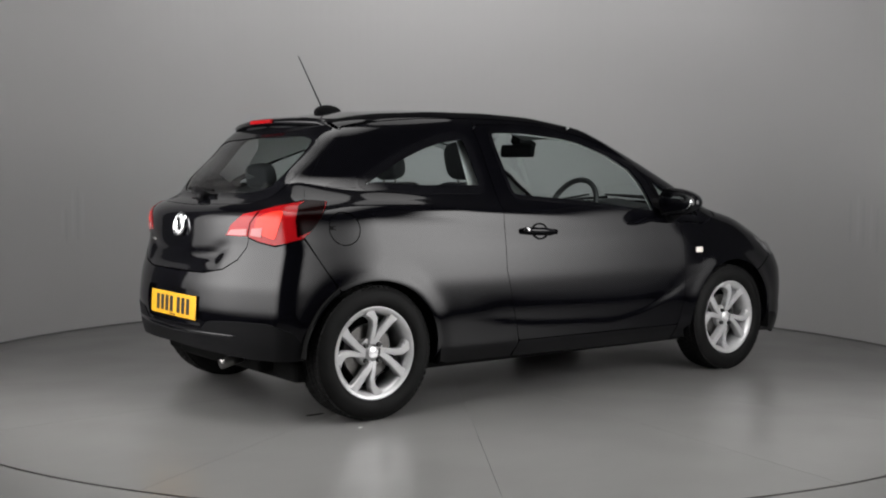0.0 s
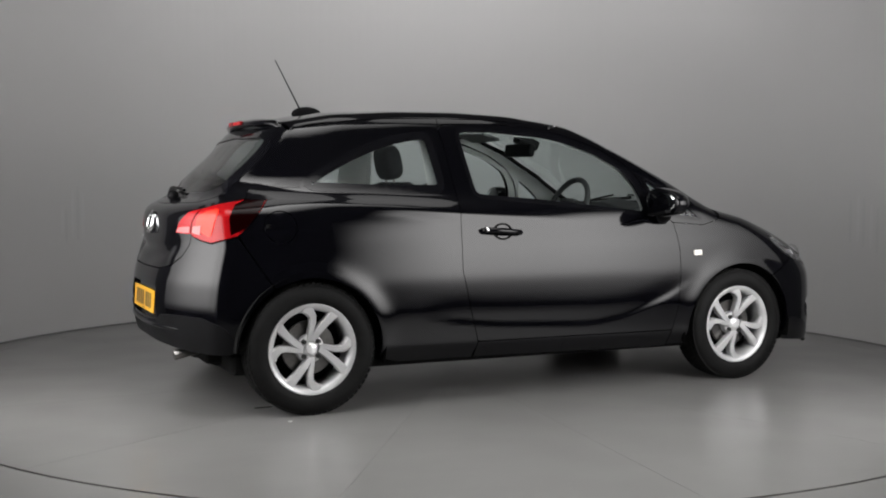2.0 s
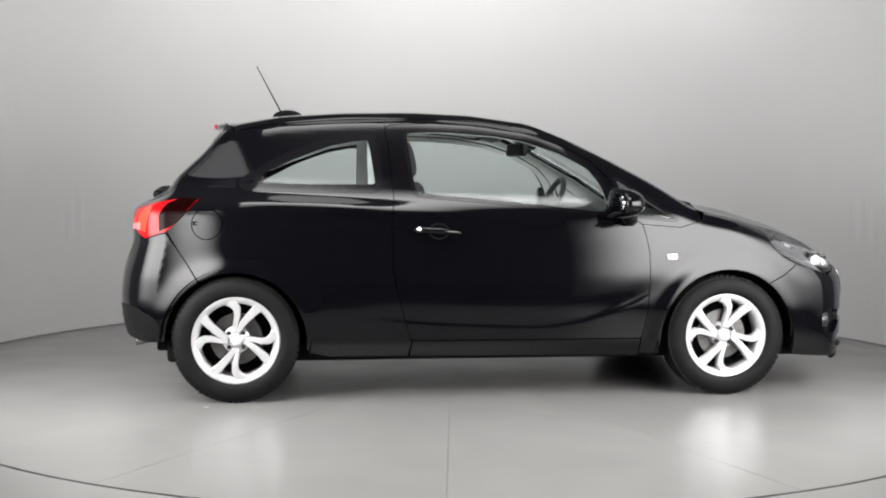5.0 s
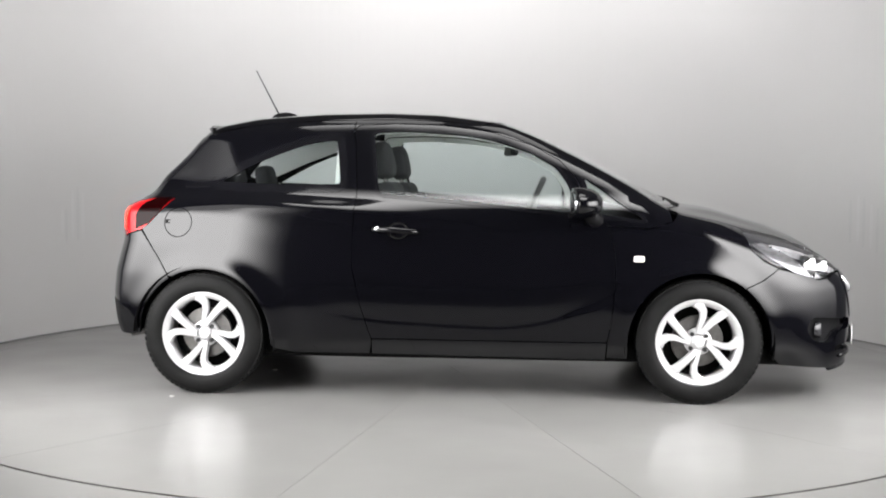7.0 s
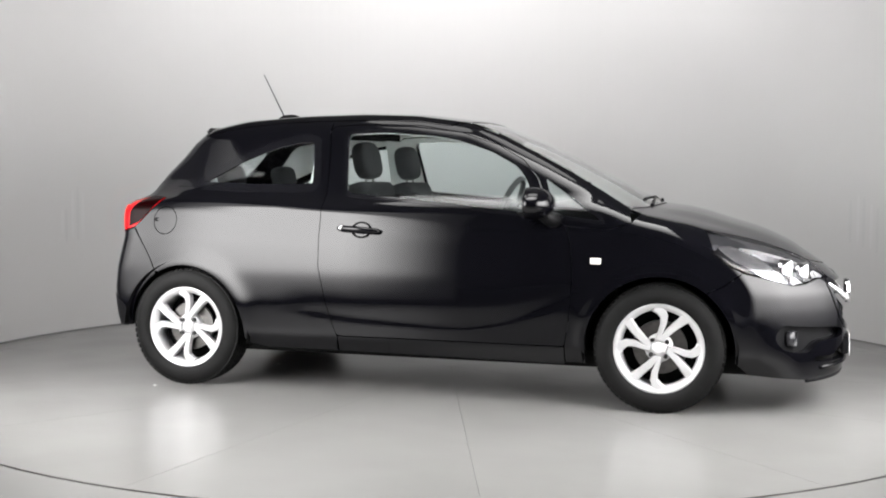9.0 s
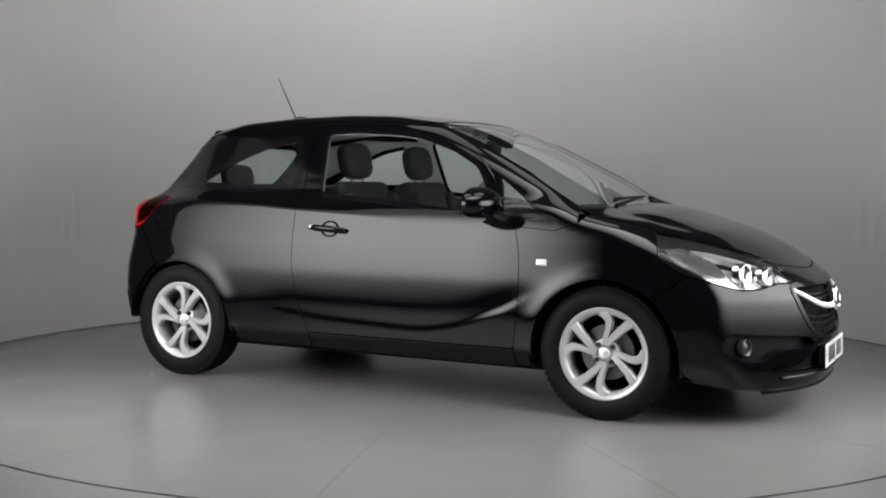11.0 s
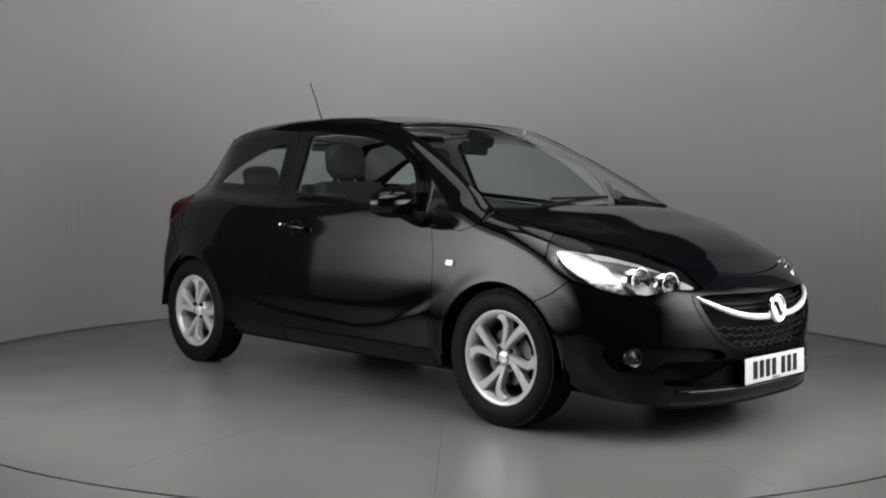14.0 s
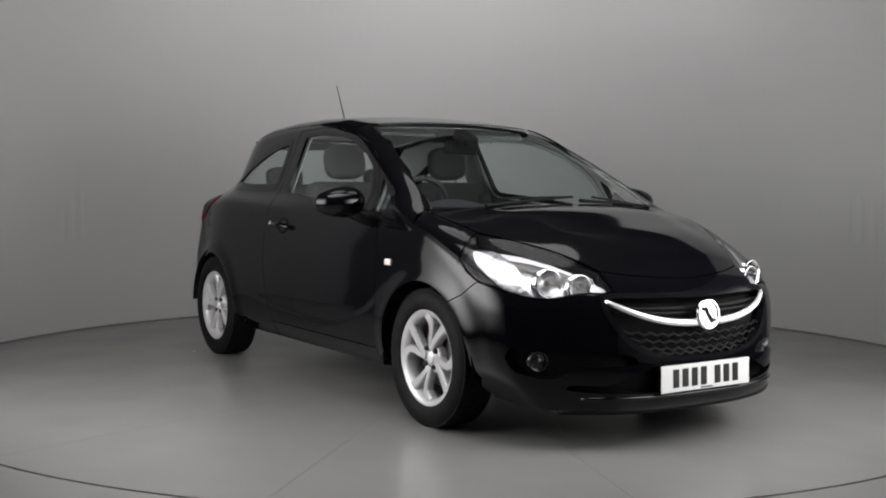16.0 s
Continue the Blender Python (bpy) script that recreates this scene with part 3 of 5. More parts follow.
ROOF_LINE = [(-1.27, 1.345), (-1.05, 1.385), (-0.8, 1.408), (-0.5, 1.418), (-0.2, 1.418), (0.0, 1.406), (0.15, 1.385)]
SCREEN_EDGE = [(0.235, -0.49), (0.50, -0.550), (0.80, -0.620), (1.02, -0.675), (1.10, -0.700)]
HOOD_SIDE = [(1.10, -0.72), (1.15, -0.728), (1.24, -0.722), (1.36, -0.71), (1.45, -0.69), (1.59, -0.60), (1.75, -0.50), (1.925, -0.405)]
HOOD_FRONT = [(1.975, -0.29), (2.008, -0.14), (2.018, 0.0)]


def top_outline(right, front=(), rear=()):
    """Closes an outline seen from above by mirroring its right half."""
    half = list(rear) + list(right) + list(front)
    return half + [(x, -y) for x, y in reversed(half) if abs(y) > 1e-6]


def roof_edge_xy():
    q = np.array(ROOF_LINE)
    p = cast(np.stack([q[:, 0], 0 * q[:, 0], q[:, 1]], 1), np.tile((0.0, -1.0, 0.0), (len(q), 1)))
    return [(float(x), float(y)) for x, y, z in p]


ROOF_XY = roof_edge_xy()
HEADER = [(0.235, -0.49), (0.262, -0.30), (0.275, -0.12), (0.278, 0.0)]


def body_panels():
    both = (1, -1)
    # roof, screen, bonnet
    sheet("roof", top_outline(ROOF_XY + [(0.235, -0.49)], HEADER[1:], [(-1.33, 0.0), (-1.325, -0.3)]), PAINT, car, lift=lift_top, rounding=0)
    sheet("headliner", top_outline([(x, y * 0.97) for x, y in ROOF_XY], [(0.2, -0.3), (0.2, 0.0)], [(-1.25, 0.0), (-1.25, -0.3)]), HEADLINER, car, "pale grey headliner",
          lift=lift_top, out=-0.035, thick=0.004, fine=0.06)
    base = [(1.165, -0.5), (1.20, -0.25), (1.21, 0.0)]
    screen = top_outline(SCREEN_EDGE, base, [(x, y) for x, y in HEADER[::-1][:-1]])
    sheet("windscreen", screen, GLASS, car, "clear laminated windscreen", lift=lift_top, gap=0.004, out=-0.003, thick=0.004, rounding=0)
    sheet("bonnet", top_outline(HOOD_SIDE, HOOD_FRONT, [(1.225, 0.0), (1.215, -0.25), (1.18, -0.5)]), PAINT, car, lift=lift_top, rounding=1, fine=0.02)
    # door with its window opening
    window = flank((-0.405, 1.352), (-0.362, 1.032), (0.08, 0.998), (0.357, 0.968), (0.62, 0.940), (0.625, 1.03), (0.595, 1.10), (0.54, 1.175), (0.397, 1.252), (0.206, 1.315), (0.079, 1.337), (-0.2, 1.357))
    doors = sheet("door", flank(*DOOR_REAR, *DOOR_TOP, *DOOR_FRONT), PAINT, car, holes=[window], sides=both, fine=0.014)
    for d, side in zip(doors, both):
        sheet("side_window", window, GLASS, d, "clear tinted door glass", gap=-0.004, out=-0.006, thick=0.004, sides=(side,), rounding=3)
        # black frame strip round the glass
        w = resample(window, 0.02, 3)
        sheet("window_seal", shrink(w, -0.016), GLOSS_BLACK, d, "black window seal", holes=[shrink(w, 0.004)], gap=0, out=0.0015, thick=0.006, sides=(side,), fine=0.03, rounding=0, hole_rounding=0)
        sheet("frame_trim", flank((-0.47, 1.0), *DOOR_REAR[6:], *DOOR_TOP, (0.72, 0.94)), HEADLINER, d, "pale grey inner window frame trim", holes=[window], gap=0.004, out=-0.03, thick=0.004, sides=(side,), fine=0.03, hole_rounding=3)
        sheet("door_trim", flank((-0.46, 0.33), (-0.46, 1.0), (-0.362, 1.02), (0.08, 0.985), (0.6, 0.945), (0.74, 0.90), (0.80, 0.6), (0.76, 0.33)), TRIM, d, "dark grey inner door trim",
              out=-0.075, thick=-0.05, sides=(side,), fine=0.06)
    # rear flank with the small window
    arch_r = circle_xz(-HUB_X, HUB_Z - 0.005, ARCH - 0.006, 118, -6)
    qwin = flank((-1.235, 1.078), (-1.12, 1.145), (-1.0, 1.207), (-0.88, 1.256), (-0.772, 1.292), (-0.66, 1.314), (-0.585, 1.322), (-0.568, 1.22), (-0.548, 1.068), (-0.9, 1.066))
    quarter = [(-0.385, 0.285), *DOOR_REAR, *ROOF_LINE[3::-1]]
    quarter += [(-1.385, 1.20), (-1.49, 1.06), (-1.53, 1.008), (-1.435, 1.002), (-1.50, 0.93), (-1.555, 0.872), (-1.59, 0.845), (-1.52, 0.735), (-1.435, 0.605)]
    quarter += arch_r + [(-0.892, 0.24), (-0.80, 0.215), (-0.40, 0.215)]
    flap = [(-1.393 + 0.076 * math.cos(a * math.tau / 28), 0.880 + 0.076 * math.sin(a * math.tau / 28)) for a in range(28)]
    quarters = sheet("rear_flank", flank(*quarter), PAINT, car, holes=[qwin, flank(*flap)], sides=both, fine=0.02, rounding=0, hole_rounding=1)
    for q, side in zip(quarters, both):
        sheet("fuel_flap" if side > 0 else "flank_cover", flank(*flap), PAINT, q, gap=0.004, sides=(side,), fine=0.025, rounding=0, out=-0.0005)
        if side > 0:
            notch = [(-1.462, 0.893), (-1.436, 0.893), (-1.436, 0.889), (-1.448, 0.889), (-1.448, 0.879), (-1.436, 0.879), (-1.436, 0.875), (-1.462, 0.875)]
            sheet("flap_notch", flank(*notch), UNDER, q, "dark finger notch of the fuel flap", gap=0, out=0.0012, thick=0.003, fine=0.01, rounding=0)
        sheet("quarter_window", qwin, GLASS, q, "clear fixed rear side glass", gap=-0.003, out=-0.006, thick=0.004, sides=(side,), rounding=3)
        wv = resample(qwin, 0.02, 3)
        sheet("window_seal", shrink(wv, -0.03), GLOSS_BLACK, q, "black window surround", holes=[shrink(wv, 0.012)], gap=0, out=0.0015, thick=0.006, sides=(side,), fine=0.03, rounding=0, hole_rounding=0)
        sheet("window_tip", flank((-1.405, 1.062), (-1.35, 1.092), (-1.28, 1.112), (-1.235, 1.118), (-1.262, 1.085), (-1.262, 1.062)), GLOSS_BLACK, q, "black window corner trim", gap=0, out=0.0015, thick=0.006, sides=(side,), fine=0.02, rounding=0)
        sheet("flank_trim", flank((-0.5, 0.40), (-0.5, 1.05), (-0.9, 1.05), (-1.2, 1.06), (-1.4, 1.02), (-1.4, 0.65), (-0.8, 0.65)), TRIM, q, "dark grey inner side trim", out=-0.07, thick=-0.05, sides=(side,), fine=0.06)
        sheet("pillar_trim", flank((-1.29, 1.10), (-1.02, 1.22), (-0.772, 1.31), (-0.585, 1.34), (-0.50, 1.36), (-0.9, 1.385), (-1.2, 1.34), (-1.38, 1.14)), HEADLINER, q, "grey pillar trim", out=-0.03, thick=0.004, sides=(side,), fine=0.05)
    sheet("middle_pillar_trim", flank((-0.60, 0.98), (-0.405, 0.98), (-0.395, 1.03), (-0.43, 1.36), (-0.60, 1.38)), HEADLINER, car, "pale grey inner middle pillar trim", sides=both, out=-0.042, thick=0.004, fine=0.05, rounding=0)
    # pillar strip over the door and beside the screen
    edge = from_above(*SCREEN_EDGE)
    edge_list = [tuple(p) for p in edge]
    tri = flank((0.672, 1.130), (0.735, 0.935), (0.99, 0.905), (0.86, 1.0))
    frame_out = np.concatenate([flank((-0.510, 1.365), *DOOR_TOP, (0.72, 0.935), (0.80, 0.885), (1.0, 0.870), (1.115, 0.905)), edge[::-1], flank(*ROOF_LINE[:2:-1])])
    sides_made = sheet("side_frame", frame_out, PAINT, car, holes=[tri], sides=both, fine=0.018, rounding=0, hole_rounding=2)
    for f, side in zip(sides_made, both):
        sheet("pillar_trim", frame_out, HEADLINER, f, "pale grey inner pillar trim", holes=[tri], gap=0.004, out=-0.028, thick=0.004, sides=(side,), fine=0.03, rounding=0, hole_rounding=2)
        sheet("triangle_window", tri, GLASS, f, "small clear front corner glass", gap=-0.003, out=-0.005, thick=0.004, sides=(side,), rounding=2)
        tv = resample(tri, 0.015, 2)
        sheet("window_seal", shrink(tv, -0.012), GLOSS_BLACK, f, "black window seal", holes=[shrink(tv, 0.006)], gap=0, out=0.0015, thick=0.006, sides=(side,), fine=0.03, rounding=0, hole_rounding=0)
    # front wing
    hood_wrap = from_above(*HOOD_SIDE[:5])
    arch_f = circle_xz(HUB_X, HUB_Z, ARCH, 186, 52)
    wing = np.concatenate([flank((0.80, 0.215), *DOOR_FRONT[::-1][:-1], (1.0, 0.870), (1.115, 0.905)), hood_wrap[1:],
                           flank((1.50, 0.765), (1.56, 0.715), (1.63, 0.680), (1.55, 0.62), (1.4735, 0.585)), flank(*arch_f[::-1]), flank((0.902, 0.215))])
    wings = sheet("front_wing", wing, PAINT, car, sides=both, fine=0.02, rounding=0)
    for w, side in zip(wings, both):
        p, n = on_skin(x=0.95, z=0.72, out=0.002)
        bm = rounded_box(0.052, 0.030, 0.012, 0.005, seat_on(p, n))
        if side < 0:
            bmesh.ops.scale(bm, vec=(1, -1, 1), verts=bm.verts)
        part("side_indicator", bm, AMBER, w, "clear side indicator lens", smooth=True)
    # dark backing sheets, added behind the joints to block light through the gaps
    rear_backing = [(x - 0.03, z) for x, z in DOOR_REAR] + [(x + 0.045, z) for x, z in DOOR_REAR[::-1]]
    sheet("joint_backing", flank(*rear_backing), UNDER, car, "dark backing added behind the door joint", sides=both, out=-0.02, thick=0.006, fine=0.05, rounding=0)
    sheet("sill_backing", flank((-0.86, 0.23), (0.90, 0.22), (0.90, 0.36), (-0.86, 0.36)), UNDER, car, "dark backing added behind the sill joint", sides=both, out=-0.035, thick=0.01, fine=0.06)
    # sill
    sills = sheet("sill", flank((-0.382, 0.297), (-0.388, 0.215), (0.795, 0.205), (0.798, 0.297)), PAINT, car, sides=both, fine=0.03, rounding=0, gap=0.001, thick=0.05)


body_panels()


def lamps_and_bumpers():
    both = (1, -1)
    # headlights
    hl = np.concatenate([from_above(*[(x, y) for x, y in HOOD_SIDE[4:]]), face_on((0.405, 0.650), (0.45, 0.646), (0.53, 0.648), (0.585, 0.636), (0.64, 0.625), (0.70, 0.622), (0.745, 0.640)),
                         flank((1.63, 0.684), (1.56, 0.720), (1.50, 0.768))])
    lights = sheet("headlight", hl, LENS, car, "clear-lensed headlight with chrome reflectors", gap=0.003, thick=0.01, sides=both, fine=0.02, rounding=0)
    for h, side in zip(lights, both):
        bowl = sheet("lamp_housing", hl, LAMP_BACK, h, "silver lamp housing", gap=0.006, out=-0.062, thick=-0.05, sides=(side,), fine=0.03, rounding=0)
        # pale outer reflector that hooks under the lamps, a strip above them and a silver plate behind
        cr = np.concatenate([flank((1.515, 0.812), (1.585, 0.752)), face_on((0.782, 0.700), (0.775, 0.672), (0.745, 0.645), (0.69, 0.634), (0.705, 0.662), (0.695, 0.700), (0.680, 0.745), (0.672, 0.790), end=1)])
        cr = np.concatenate([cr, flank((1.575, 0.818))])
        sheet("corner_reflector", cr, CORNER, h, "silver corner reflector", gap=0, out=-0.022, thick=0.03, sides=(side,), fine=0.015, rounding=1)
        tb = face_on((0.690, 0.803), (0.63, 0.790), (0.555, 0.758), (0.49, 0.718), (0.50, 0.712), (0.565, 0.742), (0.63, 0.766), (0.685, 0.776))
        sheet("light_bar", tb, REFLECTOR, h, "silver upper light strip", gap=0, out=-0.016, thick=0.03, sides=(side,), fine=0.015, rounding=0)
        bz = face_on((0.690, 0.765), (0.60, 0.742), (0.52, 0.712), (0.45, 0.674), (0.42, 0.654), (0.47, 0.650), (0.545, 0.650), (0.60, 0.642), (0.66, 0.640), (0.70, 0.66))
        sheet("lamp_plate", bz, REFLECTOR, h, "silver plate behind the lamp bowls", gap=0, out=-0.058, thick=0.004, sides=(side,), fine=0.02, rounding=1)
        tp = face_on((0.470, 0.690), (0.430, 0.660), (0.440, 0.654), (0.500, 0.655))
        sheet("lens_tip", tp, REFLECTOR, h, "pale inner tip of the lamp", gap=0, out=-0.012, thick=0.02, sides=(side,), fine=0.015, rounding=1)
        for yy, zz, rr in ((0.622, 0.702, 0.056), (0.520, 0.688, 0.050)):
            p, n = on_skin(y=-yy, z=zz, out=-0.036)
            axis = Vector((1, -0.12, 0.05)).normalized()
            v, f = lathe([(rr * 0.25, -0.03), (rr * 0.55, -0.022), (rr * 0.85, 0.0), (rr, 0.022), (rr * 1.08, 0.022), (rr * 1.08, -0.03)], 28)
            m = seat_on(p, axis)
            vs = [m @ Vector(q) for q in v]
            if side < 0:
                vs = [Vector((q.x, -q.y, q.z)) for q in vs]
            obj("lamp_bowl", vs, f, LAMP_CHROME, h, "chrome lamp bowl", smooth=True)
            bm = bmesh.new()
            bmesh.ops.create_uvsphere(bm, u_segments=20, v_segments=10, radius=rr * 0.26, matrix=m)
            if side < 0:
                bmesh.ops.scale(bm, vec=(1, -1, 1), verts=bm.verts)
            part("lamp_bulb", bm, FOG_GLASS, h, smooth=True)
    # front bumper, drawn in halves that meet in the middle
    end_a = SPINE + WRAP * math.pi / 2
    hood_a = from_above((1.925, -0.405), (1.975, -0.29), (2.008, -0.14), (2.018, -0.0001))
    arch = flank(*circle_xz(HUB_X, HUB_Z, ARCH, 52, -8))
    grille = face_on((0.0, 0.626), (0.25, 0.632), (0.42, 0.634), (0.475, 0.625), (0.468, 0.570), (0.43, 0.500), (0.37, 0.435), (0.28, 0.393), (0.15, 0.372), (0.0, 0.368))
    intake = face_on((0.0, 0.345), (0.285, 0.345), (0.33, 0.326), (0.41, 0.292), (0.465, 0.270), (0.60, 0.276), (0.615, 0.258), (0.50, 0.245), (0.0, 0.230))
    fog = face_on((0.335, 0.358), (0.37, 0.392), (0.465, 0.406), (0.58, 0.414), (0.69, 0.424), (0.765, 0.436), (0.785, 0.380), (0.76, 0.322), (0.69, 0.300), (0.635, 0.305), (0.60, 0.340), (0.56, 0.354), (0.45, 0.352))
    def mirrored(q):
        m = np.asarray(q).copy()
        m[:, 0] = 2 * end_a - m[:, 0]
        return m[::-1]
    def whole(q):
        return np.concatenate([q, mirrored(q)])
    half = np.concatenate([flank((1.4735, 0.583), (1.55, 0.618), (1.63, 0.678)), face_on((0.745, 0.636), (0.70, 0.618), (0.64, 0.621), (0.585, 0.632), (0.53, 0.644), (0.45, 0.642), (0.405, 0.646)), hood_a])
    low = np.concatenate([face_on((0.001, 0.155), (0.4, 0.155), (0.62, 0.165)), flank((1.66, 0.19)), arch[::-1]])
    up = half
    left_up = mirrored(up)
    m_low = low.copy()
    m_low[:, 0] = 2 * end_a - m_low[:, 0]       # middle to left arch top
    outline = np.concatenate([up, left_up, m_low[::-1], low])
    fog_l = mirrored(fog)
    bumper = sheet("front_bumper", outline, PAINT, car, lift=lift_wrap, holes=[whole(grille), whole(intake), fog, fog_l], fine=0.02, rounding=0, hole_rounding=2, thick=0.03)
    # grille pieces
    sheet("grille_back", whole(grille), UNDER, bumper, "dark grille recess", gap=-0.004, out=-0.055, thick=-0.05, fine=0.04, rounding=2)
    sheet("intake_back", whole(intake), UNDER, bumper, "dark lower air intake", gap=-0.004, out=-0.05, thick=-0.045, fine=0.05, rounding=2)
    for fo, s in ((fog, 1), (fog, -1)):
        pocket = sheet("fog_pocket", fo, PLASTIC, bumper, "black plastic fog lamp pocket", gap=-0.003, out=-0.045, thick=-0.04, fine=0.03, rounding=2, sides=(s,))
        p, n = on_skin(y=-0.700, z=0.366, out=-0.034)
        v, f = lathe([(0.0, 0.012), (0.022, 0.008), (0.034, -0.004), (0.037, 0.012), (0.041, 0.012), (0.041, -0.02)], 24)
        vs = [seat_on(p, Vector((1, -0.25, 0)).normalized()) @ Vector(q) for q in v]
        vs = [Vector((q.x, q.y * s, q.z)) for q in vs]
        obj("fog_lamp", vs, f, FOG_GLASS, pocket, "round fog lamp", smooth=True)
    ring = resample(whole(grille), 0.02, 3)
    sheet("grille_surround", shrink(ring, -0.012), GLOSS_BLACK, bumper, "black grille surround", holes=[shrink(ring, 0.010)], gap=0, out=0.004, thick=0.03, fine=0.03, rounding=0, hole_rounding=0)
    # mesh of the lower grille: rows of short slanted bars
    for row in range(4):
        z0 = 0.495 - row * 0.030
        limit = 0.435 - 0.042 * row - (0.06 if row == 3 else 0)
        k = 0
        y = -limit
        pts = []
        while y <= limit + 1e-6:
            zig = 0.006 if k % 2 else -0.006
            sag = -0.03 * (1 - (y / 0.45) ** 2) * (1 if row < 3 else 0.5)
            p, n = on_skin(y=y, z=z0 + zig + sag, out=-0.022)
            pts.append(p)
            y += 0.03
            k += 1
        part("grille_bar", tube(pts, 0.006, 6), PLASTIC, bumper)
    for z0, lim in ((0.600, 0.44), (0.572, 0.43)):
        pts = [on_skin(y=lim * k / 12, z=z0 - 0.01 * (1 - (k / 12) ** 2), out=-0.03)[0] for k in range(-12, 13)]
        part("grille_slat", tube(pts, 0.006, 6), PLASTIC, bumper)
    # chrome wing bar
    pts, radii = [], []
    for k in range(-20, 21):
        u = k / 20
        y = 0.462 * u
        z = 0.515 + 0.100 * abs(u) ** 2.6
        pts.append(on_skin(y=y, z=z, out=-0.001)[0])
        radii.append(0.0155 - 0.007 * abs(u) ** 3)
    bm = tube(pts, 0.013, 10, radii)
    part("chrome_bar", bm, BRIGHT_BAR, bumper, "chrome grille bar", smooth=True)
    p, n = on_skin(y=0.0, z=0.545, out=0.020)
    badge(p, Vector((1, 0, 0.08)), 0.064, bumper)
    # number plate
    plate(bumper, Vector((2.144, 0, 0.292)), Vector((1, 0, 0.03)), WHITE_PLATE, "white front number plate with dark bars", curved=True)
    p = Vector((2.125, 0, 0.292))
    part("plate_holder", rounded_box(0.03, 0.50, 0.09, 0.006, Matrix.Translation(p)), PLASTIC, bumper, "black plate holder")
    # lip under the bumper
    pts = [on_skin(y=0.62 * k / 10, z=0.165, out=0.0)[0] + Vector((-0.01, 0, 0.0)) for k in range(-10, 11)]
    part("bumper_lip", tube(pts, 0.014, 8), PLASTIC, bumper, "black plastic lip", smooth=True)
    pts = [on_skin(y=0.56 * k / 10, z=0.22, out=0.0)[0] + Vector((0.004, 0, 0)) for k in range(-10, 11)]
    part("bumper_blade", tube(pts, 0.010, 8), PAINT, bumper, smooth=True)

    # ---- rear ----
    tail_a = -end_a
    def mirr(q):
        m = np.asarray(q).copy()
        m[:, 0] = 2 * tail_a - m[:, 0]
        return m
    # tail lights: outer lens on the flank, inner lens on the tailgate
    outer = np.concatenate([flank((-1.437, 1.000), (-1.53, 1.004)), face_on((0.655, 0.985), (0.60, 0.962), (0.575, 0.905), (0.565, 0.842), (0.62, 0.822), (0.70, 0.806), end=-1), flank((-1.595, 0.838), (-1.557, 0.868), (-1.50, 0.930))])
    inner = face_on((0.595, 0.962), (0.52, 0.945), (0.455, 0.895), (0.425, 0.845), (0.52, 0.842), (0.562, 0.843), (0.572, 0.905), end=-1)
    for s in both:
        lens = sheet("tail_light", outer, RED_LENS, car, "red tail light lens", gap=0.002, sides=(s,), fine=0.018, rounding=0, out=0.003)
        core = face_on((0.705, 0.962), (0.655, 0.950), (0.605, 0.925), (0.600, 0.87), (0.66, 0.845), (0.70, 0.830), end=-1)
        sheet("bright_lens", core, RED_BRIGHT, lens, "bright red inner lens", gap=0, sides=(s,), fine=0.018, rounding=1, out=0.006, thick=0.004)
        win = face_on((0.640, 0.885), (0.585, 0.880), (0.580, 0.850), (0.635, 0.842), end=-1)
        sheet("reverse_lens", win, SMOKE, lens, "pale reversing lens", gap=0, sides=(s,), fine=0.018, rounding=0, out=0.0075, thick=0.004)
        tip = flank((-1.445, 0.998), (-1.53, 1.002), (-1.585, 0.978), (-1.625, 0.92), (-1.622, 0.845), (-1.558, 0.872), (-1.50, 0.932))
        sheet("dark_lens", tip, RED_DARK, lens, "dark red outer lens tip", gap=0, sides=(s,), fine=0.018, rounding=0, out=0.006, thick=0.004)
    # tailgate
    seam = [(-1.27, 1.335), (-1.385, 1.197), (-1.49, 1.057), (-1.53, 1.008)]
    gate_r = np.concatenate([flank(*seam), face_on((0.655, 0.985), (0.60, 0.962), (0.575, 0.905), (0.567, 0.842), (0.56, 0.80), (0.52, 0.74), (0.44, 0.695), (0.30, 0.672), (0.0, 0.668), end=-1)])
    gate = np.concatenate([gate_r, mirr(gate_r)[::-1], np.array([[2 * tail_a - wrap(lift_top([(-1.30, -0.45)])[0])[0, 0], 1.36], [wrap(lift_top([(-1.30, -0.45)])[0])[0, 0], 1.36]])])
    glass = face_on((0.0, 1.335), (0.40, 1.325), (0.500, 1.290), (0.512, 1.24), (0.515, 1.09), (0.490, 1.045), (0.40, 1.018), (0.0, 1.008), end=-1)
    glass = np.concatenate([glass, mirr(glass)[::-1]])
    fold = lambda p: -0.009 * step(0.785, 0.750, p[:, 2]) * step(0.672, 0.70, p[:, 2]) * step(0.44, 0.34, abs(p[:, 1]))
    tailgate = sheet("tailgate", gate, PAINT, car, holes=[glass], dish=fold, fine=0.016, rounding=0, hole_rounding=3)
    sheet("rear_window", glass, PRIVACY, tailgate, "tinted heated rear window", gap=-0.003, out=-0.003, thick=0.004, rounding=3)
    gl = resample(glass, 0.02, 3)
    sheet("window_seal", shrink(gl, -0.03), GLOSS_BLACK, tailgate, "black rear window surround", holes=[shrink(gl, 0.02)], gap=0, out=0.0015, thick=0.006, fine=0.03, rounding=0, hole_rounding=0)
    for s in both:
        l = sheet("tailgate_light", inner, RED_LENS, tailgate, "red inner tail light lens", gap=0.002, sides=(s,), fine=0.018, rounding=0, out=0.003)
